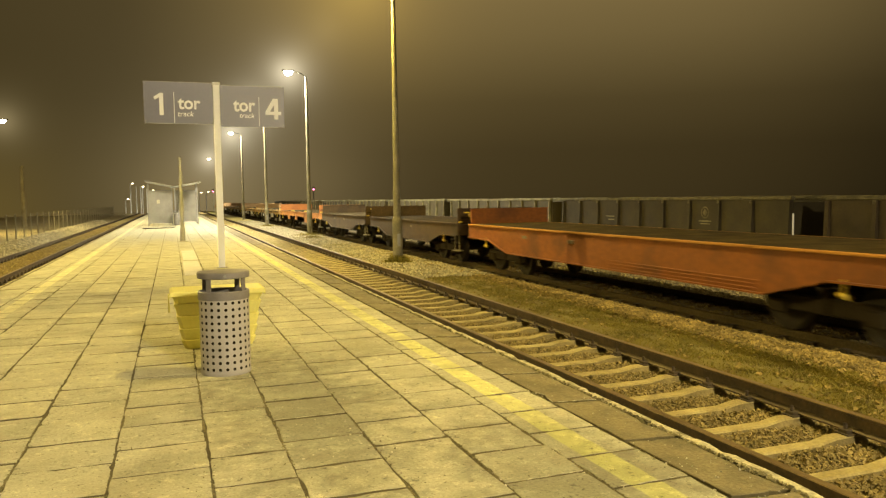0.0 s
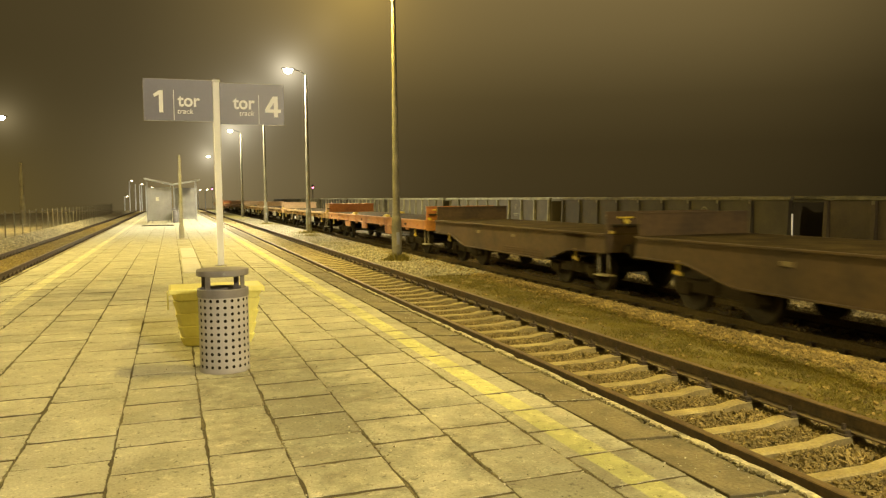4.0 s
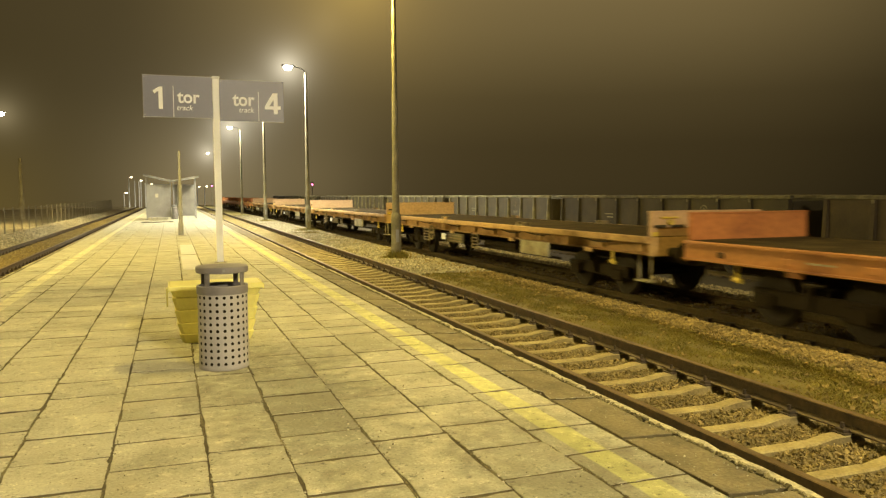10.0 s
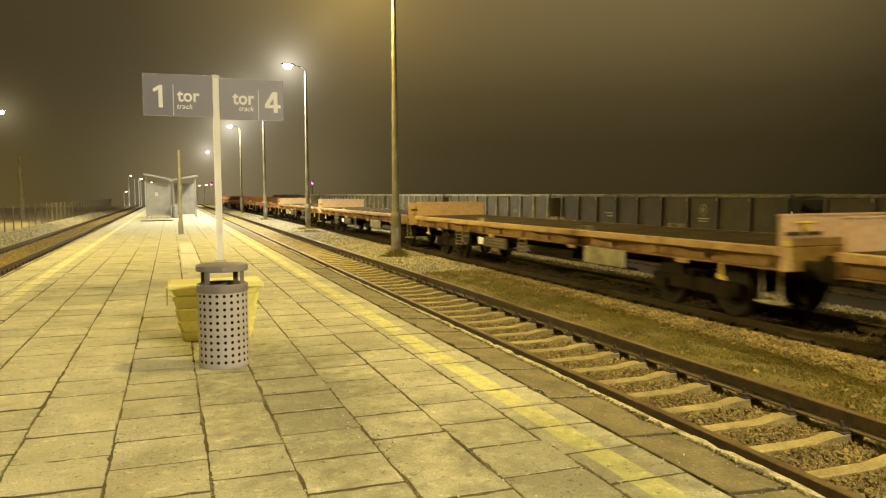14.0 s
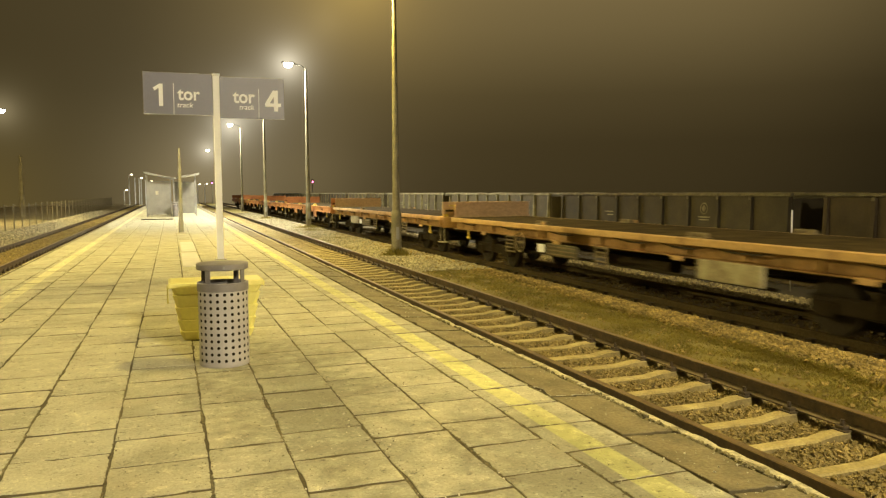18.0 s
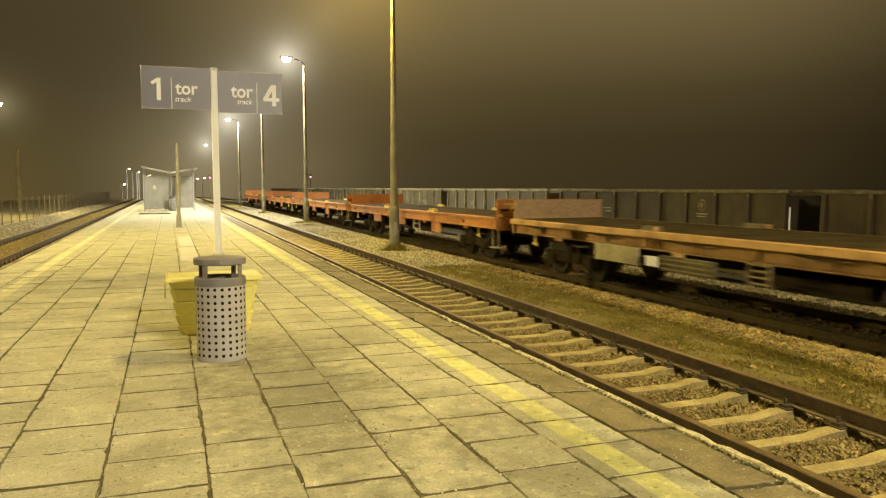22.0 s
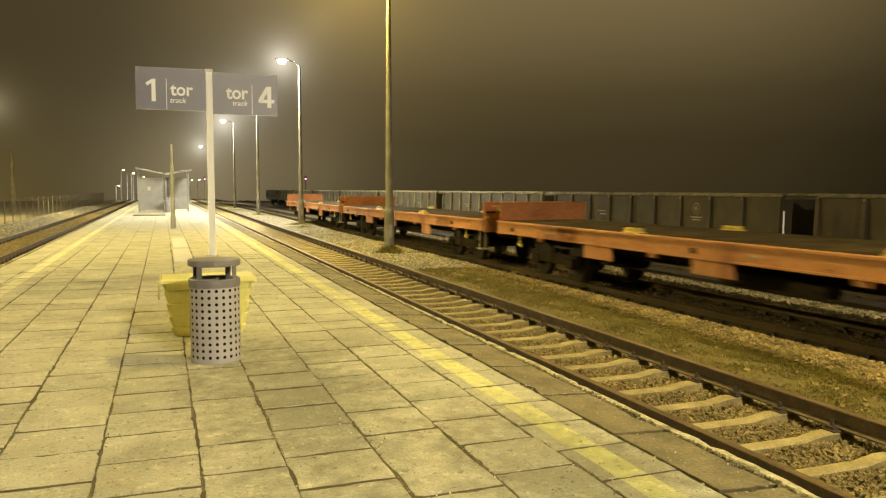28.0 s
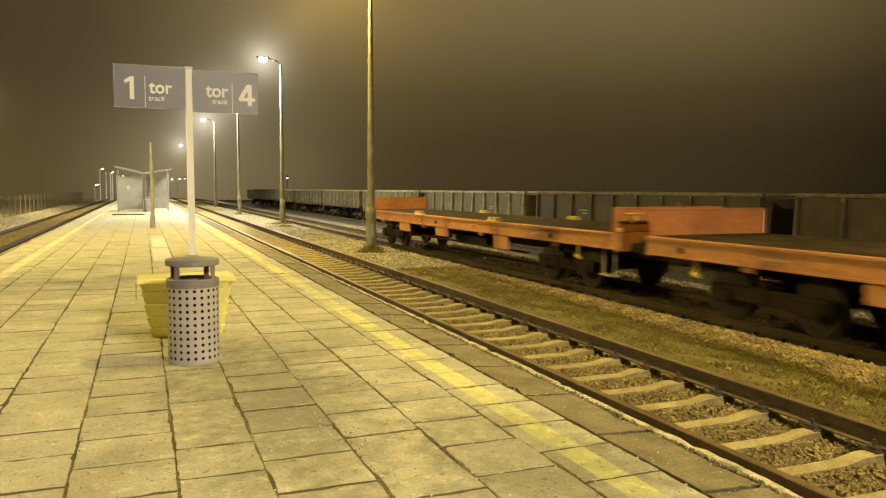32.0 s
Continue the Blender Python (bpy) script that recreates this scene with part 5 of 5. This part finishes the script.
def flat_wagon(pitch, paint, sort, rear, label):
    """Its rear buffer line is at y 0 and it runs to y -pitch; z is above the rail."""
    w = thing("flat_wagon", (TRAIN_X, rear - far_along(0.0), RAIL_Z), label, "freight wagon", "wagons of the passing train")
    L = pitch - 1.1
    W = 1.35
    y0, y1 = -L, 0.0
    top, low = 1.33, 0.98
    part("deck", boxes((-W + 0.06, W - 0.06, y0, y1, 1.24, top + (0.034 if sort == "fish" else 0.008))), M_DECK, w, "dark worn plank floor")
    for x in (-1, 1):
        if sort == "fish":
            out = [(y1, top), (y1, 0.95), (y1 - 1.6, 0.93), (y1 - 2.9, 0.63), (y0 + 2.9, 0.61), (y0 + 1.6, 0.93), (y0, 0.95), (y0, top)]
            s = part("side_sill", prism(out, x * W - 0.02, x * W + 0.02, axis="x"), paint, w, "deep fish-bellied side sill")
            # on rusty wagons the flange is a brighter amber than the sill
            part("top_flange", boxes((x * W - 0.06, x * W + 0.05, y0, y1, top - 0.012, top + 0.03), bevel=0.006), AMBER if paint is RUST else paint, s, "thin top flange")
            rim = bmesh.new()
            for (ya, za), (yb, zb) in zip(out[1:7], out[2:7]):
                prism([(ya, za - 0.015), (ya, za + 0.015), (yb, zb + 0.015), (yb, zb - 0.015)], x * W - 0.07 if x < 0 else x * W + 0.021, x * W - 0.021 if x < 0 else x * W + 0.07, rim, axis="x")
            part("bottom_flange", rim, paint, s)
            o0, o1 = (x * W - 0.035, x * W - 0.021) if x < 0 else (x * W + 0.021, x * W + 0.035)
            for zz in (0.66, 0.73, 0.79):
                part("pressed_rib", boxes((o0, o1, y0 + 3.0, y0 + 0.48 * L, zz, zz + 0.028), bevel=0.004), paint, s, "long pressed rib low on the sill")
            for yy in (-3.9, -6.4):
                part("plate", boxes((o0 - 0.003, o1, yy - 0.25, yy, 1.08, 1.16), bevel=0.003), M_LADDER, s, "small worn plate")
        else:
            inset = 0.13 if sort == "tan" else 0.0
            c = x * (W - inset)
            # under the tan flange the sill takes the paint's shaded copy
            s = part("side_sill", boxes((c - 0.04, c + 0.04, y0, y1, low + 0.01, top), bevel=0.01), SHADED if sort == "tan" else paint, w, "long painted side sill")
            if sort == "tan":
                part("top_flange", boxes((x * W - 0.09, x * W + 0.05, y0, y1, 1.20, top + 0.004), bevel=0.012), paint, s, "broad pale top flange")
            o0, o1 = (x * W - 0.075, x * W - 0.041) if x < 0 else (x * W + 0.041, x * W + 0.075)
            if sort == "orange":
                part("upper_lip", boxes((o0, o1, y0, y1, top - 0.05, top - 0.01)), paint, s)
                part("lower_lip", boxes((o0, o1, y0, y1, low + 0.012, low + 0.045)), paint, s)
            else:
                part("lower_lip", boxes((c - 0.10, c + 0.10, y0, y1, low - 0.02, low + 0.008)), SHADED, s)
            for k in range(12):
                yy = -1.0 - k * (L - 2.0) / 11
                if sort == "tan":
                    if k in (0, 2, 4, 6, 7, 8, 10):
                        ln, sag = 1.15 + 0.12 * (k % 3), 0.02 + 0.012 * (k % 2)
                        part("slot", prism([(yy + 0.1, 1.197), (yy - ln * 0.35, 1.19 - sag), (yy - ln * 0.75, 1.19 - sag), (yy - ln, 1.195), (yy - ln * 0.75, 1.16 - sag), (yy - ln * 0.35, 1.16 - sag)], o0, o1, axis="x"), M_UNDER, s, "dark sagging strip under the flange")
                    part("pocket_cheek", boxes((c - 0.11, c + 0.11, yy - 0.72, yy - 0.58, 1.02, 1.199), bevel=0.008), paint, s)
                else:
                    part("stake_pocket", boxes((o0, o1, yy - 0.07, yy + 0.07, 1.08, 1.18), bevel=0.01), M_UNDER if k % 5 == 0 else paint, s)
            if sort == "orange":
                for ya, yb, zb in ((4.7, 5.8, 0.70), (8.4, 9.45, 0.72), (12.75, 13.65, 0.63)):
                    part("side_box", boxes((x * W - 0.06, x * W + 0.0, -yb, -ya, zb, low), bevel=0.01), paint, s, "painted side box under the sill")
                if rear == 74.55:
                    part("step", boxes((x * W - 0.07, x * W - 0.03, -11.37, -11.34, 0.6, low), (x * W - 0.07, x * W - 0.03, -10.68, -10.65, 0.6, low), (x * W - 0.08, x * W - 0.02, -11.37, -10.65, 0.64, 0.67), (x * W - 0.08, x * W - 0.02, -11.37, -10.65, 0.82, 0.85)), M_BLANK, s, "pale steel footstep")
            else:
                turned = rear > 50
                ladder, wheel, plate = (-14.2, -12.86, -5.93) if turned else (-4.85, -5.3, -14.1)
                part("side_box", boxes((x * W - 0.05, x * W + 0.02, plate, plate + 1.6, 0.63, low), bevel=0.01), M_BLANK, s, "pale sheet steel box")
                part("tool_box", boxes((x * W - 0.02, x * W + 0.04, -8.2, -6.65, 0.60, 0.90), bevel=0.015), M_TOOLBOX, s, "dull grey box with a ribbed front")
                for k in range(3):
                    part("rib", boxes((x * W - 0.045 if x < 0 else x * W + 0.041, x * W - 0.021 if x < 0 else x * W + 0.065, -8.15, -6.7, 0.64 + k * 0.09, 0.665 + k * 0.09)), M_LADDER, s)
                part("plate", boxes((x * W - 0.045, x * W - 0.02, -6.6, -6.22, 0.66, 0.86), bevel=0.005), M_WHITE, s, "small white plate")
                part("post", boxes((x * W - 0.03, x * W + 0.03, -6.52, -6.40, 1.0, 1.42), bevel=0.008), paint, s)
                for base, wide in ((ladder, 0.55), (-9.5, 0.45)):
                    for yy in (base, base + wide):
                        part("ladder_rail", boxes((x * W - 0.05, x * W - 0.02, yy - 0.02, yy + 0.02, 0.52, 1.0)), M_LADDER, s)
                    for k in range(5):
                        part("rung", boxes((x * W - 0.06, x * W - 0.01, base, base + wide, 0.54 + k * 0.1, 0.57 + k * 0.1)), M_LADDER, s)
                part("hand_wheel", wheel_bm(x * W - 0.09, wheel, 0.84), M_LADDER, s, "rusty brake hand wheel")
            for yy, ln in ((-3.4, 0.5), (-10.1, 0.35), (-15.2, 0.6)):
                part("marking", boxes((o0 - 0.004 if x < 0 else o1, o0 if x < 0 else o1 + 0.004, yy, yy + ln, 1.13 if sort == "orange" else 1.25, 1.16 if sort == "orange" else 1.28)), M_BLANK, s, "faded pale stencil mark")
            for yy in (-2.6, -7.2, -11.9, -16.0):
                part("foot_lug", boxes((x * W - 0.05, x * W + 0.02, yy - 0.14, yy + 0.14, low - 0.08, low + 0.005), bevel=0.01), paint, s)
            for yy in ((-6.35, -12.42) if sort == "orange" else (-6.2, -12.3)):
                part("twist_lock", boxes((x * (W - 0.12) - 0.11, x * (W - 0.12) + 0.11, yy - 0.27, yy + 0.27, top - 0.015, top + 0.03), (x * (W - 0.12) - 0.07, x * (W - 0.12) + 0.07, yy - 0.24, yy - 0.06, top + 0.03, top + 0.10), (x * (W - 0.12) - 0.07, x * (W - 0.12) + 0.07, yy + 0.06, yy + 0.24, top + 0.03, top + 0.10), bevel=0.012), M_YVALVE if sort == "orange" else M_LADDER, w, "small yellow container lock" if sort == "orange" else "small grey container lock")
        for yy in (-1.35, y0 + 1.35):
            part("valve_handle", rods(((x * W, yy, low), (x * W, yy, 0.74), 0.03), ((x * W, yy - 0.08, 0.73), (x * W, yy + 0.08, 0.75), 0.045)), M_YVALVE, w, "yellow painted brake handle")
    for yy in (y0, y1):
        part("end_beam", boxes((-W, W, yy - 0.03, yy + 0.03, 0.95, top - 0.005), bevel=0.008), paint, w)
    part("centre_beam", boxes((-0.28, 0.28, y0 + 0.1, y1 - 0.1, 0.72, 1.23)), M_UNDER, w)
    part("brake_gear", rods(((-0.5, y0 * 0.45, 0.62), (-0.5, y0 * 0.58, 0.62), 0.17), ((-0.85, y0 * 0.25, 0.55), (-0.85, y0 * 0.75, 0.55), 0.03), ((0.3, y0 * 0.2, 0.6), (0.3, y0 * 0.8, 0.6), 0.03)), M_UNDER, w)
    headboard(w, y1 - 0.06, 1, paint, False)
    headboard(w, y0 + 0.06, -1, paint, True)
    buffers(w, ((y1, 1), (y0, -1)), 1.02)
    for yy in (y0 + 0.1, y0 + 0.5):
        part("step_hanger", rods(((-1.25, yy, 0.95), (-1.25, yy, 0.45), 0.02)), M_BLANK, w)
    part("step_tread", boxes((-1.34, -1.1, y0 + 0.05, y0 + 0.55, 0.43, 0.46)), M_BLANK, w)
    inset = 2.0 if sort == "fish" else 2.55
    for yy in (y1 - inset, y0 + inset):
        bogie(w, yy, 0.0, 0.46, SPINNING)
    WAGONS.append((w, rear))
    return w


REDBOARD = painted("end_board_red_orange", (0.361, 0.132, 0.0323), (0.255, 0.085, 0.0206), rough=0.7, big=0.9, fine=14, bump=0.05)
AMBER = painted("wagon_amber_flange", (0.44, 0.2, 0.0294), (0.317, 0.128, 0.0176), rough=0.7, big=1.5, fine=12, bump=0.08)
BOARD = painted("end_board_faded_pink", (0.422, 0.279, 0.142), (0.385, 0.251, 0.123), rough=0.75, big=0.9, fine=14, bump=0.05)
ORANGE = painted("wagon_orange_paint", (0.405, 0.183, 0.05), (0.238, 0.0892, 0.0211), rough=0.65, big=1.1, fine=14, bump=0.1)
RUST = painted("wagon_rusty_orange", (0.246, 0.0765, 0.00763), (0.123, 0.0391, 0.00588), rough=0.75, big=0.8, fine=10, bump=0.15)
BROWN = painted("wagon_dark_olive_brown", (0.07, 0.043, 0.0151), (0.036, 0.023, 0.00924), rough=0.8, big=0.9, fine=10, bump=0.15)
TAN = painted("wagon_faded_tan_paint", (0.44, 0.289, 0.111), (0.211, 0.119, 0.0406), rough=0.75, big=1.7, fine=14, bump=0.1)
PEACH = painted("wagon_faded_orange_paint", (0.449, 0.281, 0.108), (0.229, 0.123, 0.0406), rough=0.75, big=1.5, fine=14, bump=0.1)
# rusty tan paint again, darkened for the shade below the flange
SHADED = painted("wagon_shaded_rusty_sill", (0.403, 0.254, 0.101), (0.224, 0.13, 0.0495), rough=0.8, big=1.7, fine=14, bump=0.1)
TXT_F = "rusty orange flat wagon with deep fish-bellied sills"
TXT_B = "dark olive-brown flat wagon with fish-bellied sills"
TXT_O = "orange container flat wagon with upright end boards"
TXT_T = "faded tan container flat wagon with pale side boxes"
# rear end at the clip's middle, pitch, paint, sort
for rear, pitch, paint, sort, txt in (
        (-67.37, 16.7, RUST, "fish", TXT_F), (-54.68, 12.69, BROWN, "fish", TXT_B), (-42.32, 12.36, BROWN, "fish", TXT_B),
        (-22.88, 19.44, ORANGE, "orange", TXT_O), (-3.45, 19.43, TAN, "tan", TXT_T), (16.04, 19.49, TAN, "tan", TXT_T),
        (35.59, 19.55, TAN, "tan", TXT_T), (55.09, 19.5, PEACH, "tan", TXT_T), (74.55, 19.46, ORANGE, "orange", TXT_O),
        (94.00, 19.45, ORANGE, "orange", TXT_O), (113.41, 19.41, ORANGE, "orange", TXT_O), (132.83, 19.42, ORANGE, "orange", TXT_O)):
    flat_wagon(pitch, paint, sort, rear, txt)

lay_slabs()


def lay_crumbs():
    """Moss and dirt that swells out of the joints, and crumbs of broken concrete."""
    rng = np.random.default_rng(23)
    borders = np.array([-2.42, -1.92, -1.43, -0.898, -0.368, 0.154, 0.597, 1.108, 1.593, 2.075, 2.55])
    holder = thing("joint_litter", (0, 0, 0), "moss, dirt and concrete crumbs in the platform joints", "litter", kind="stuff")

    def along(n, wide):
        y = 2.4 + 17 * rng.uniform(0, 1, n) ** 1.5
        x = rng.choice(borders, n) + rng.normal(0, wide, n)
        return x, y

    # moss lies in stretches of the joints
    x, y = along(26000, 0.004)
    keep = np.sin(y * 2.3 + np.round(x * 2) * 1.7) + np.sin(y * 5.1 + np.round(x * 2) * 4.1) + rng.normal(0, 0.4, len(x)) > 0.3
    x, y = x[keep], y[keep]
    tagged(scatter("moss", np.stack([x, y, np.full(len(x), -0.002)], -1), rng.uniform(0.003, 0.0065, len(x)), 0.3, M_MOSS, 61, holder), kind="stuff")
    # crumbs in the cross joints and on the slabs
    for name, n, wide, lo, hi, material, seed in (("dark_crumbs", 700, 0.05, 0.002, 0.006, M_MOSS, 62), ("pale_crumbs", 900, 0.06, 0.003, 0.008, M_CRUMB, 63)):
        x, y = along(n, wide)
        tagged(scatter(name, np.stack([x, y, np.full(n, 0.001)], -1), rng.uniform(lo, hi, n), 0.3, material, seed, holder), kind="stuff")
    # flecks and broken bits strewn over the slabs
    for name, n, lo, hi, material, seed in (("dark_crumbs", 800, 0.002, 0.0055, M_FLECK, 66), ("pale_crumbs", 1200, 0.002, 0.006, M_CRUMB, 67)):
        y = 2.4 + 14 * rng.uniform(0, 1, n) ** 1.6
        x = np.where(rng.uniform(0, 1, n) < 0.6, rng.normal(0.9, 0.8, n).clip(-2.4, 2.5), rng.uniform(-2.4, 2.5, n))
        tagged(scatter(name, np.stack([x, y, np.full(n, 0.0005)], -1), rng.uniform(lo, hi, n), 0.18, material, seed, holder), kind="stuff")
    n = 260
    x, y = rng.uniform(2.56, 2.92, n), 2.4 + 14 * rng.uniform(0, 1, n) ** 1.5
    tagged(scatter("pale_crumbs", np.stack([x, y, np.full(n, 0.001)], -1), rng.uniform(0.002, 0.006, n), 0.3, M_CRUMB, 64, holder), kind="stuff")
    n = 2600
    x, y = 2.938 + rng.normal(0, 0.007, n), 2.4 + 20 * rng.uniform(0, 1, n) ** 1.5
    tagged(scatter("edge_dirt", np.stack([x, y, rng.uniform(-0.05, -0.012, n)], -1), rng.uniform(0.006, 0.016, n), 0.5, M_MOSS, 65, holder), kind="stuff")


lay_crumbs()


def motions():
    """The train rolls past and its wheels turn."""
    times = [i * 0.5 for i in range(65)]
    for w, rear in WAGONS:
        walk(w, [(t, pose(TRAIN_X, rear - far_along(t), RAIL_Z)) for t in times])
    turn = [(i * 0.1, math.degrees((far_along(i * 0.1) - far_along(0)) / 0.46)) for i in range(321)]
    for w, at in SPINNING:
        walk(w, [(t, pose(at.x, at.y, at.z, a, 0, 0)) for t, a in turn])


motions()
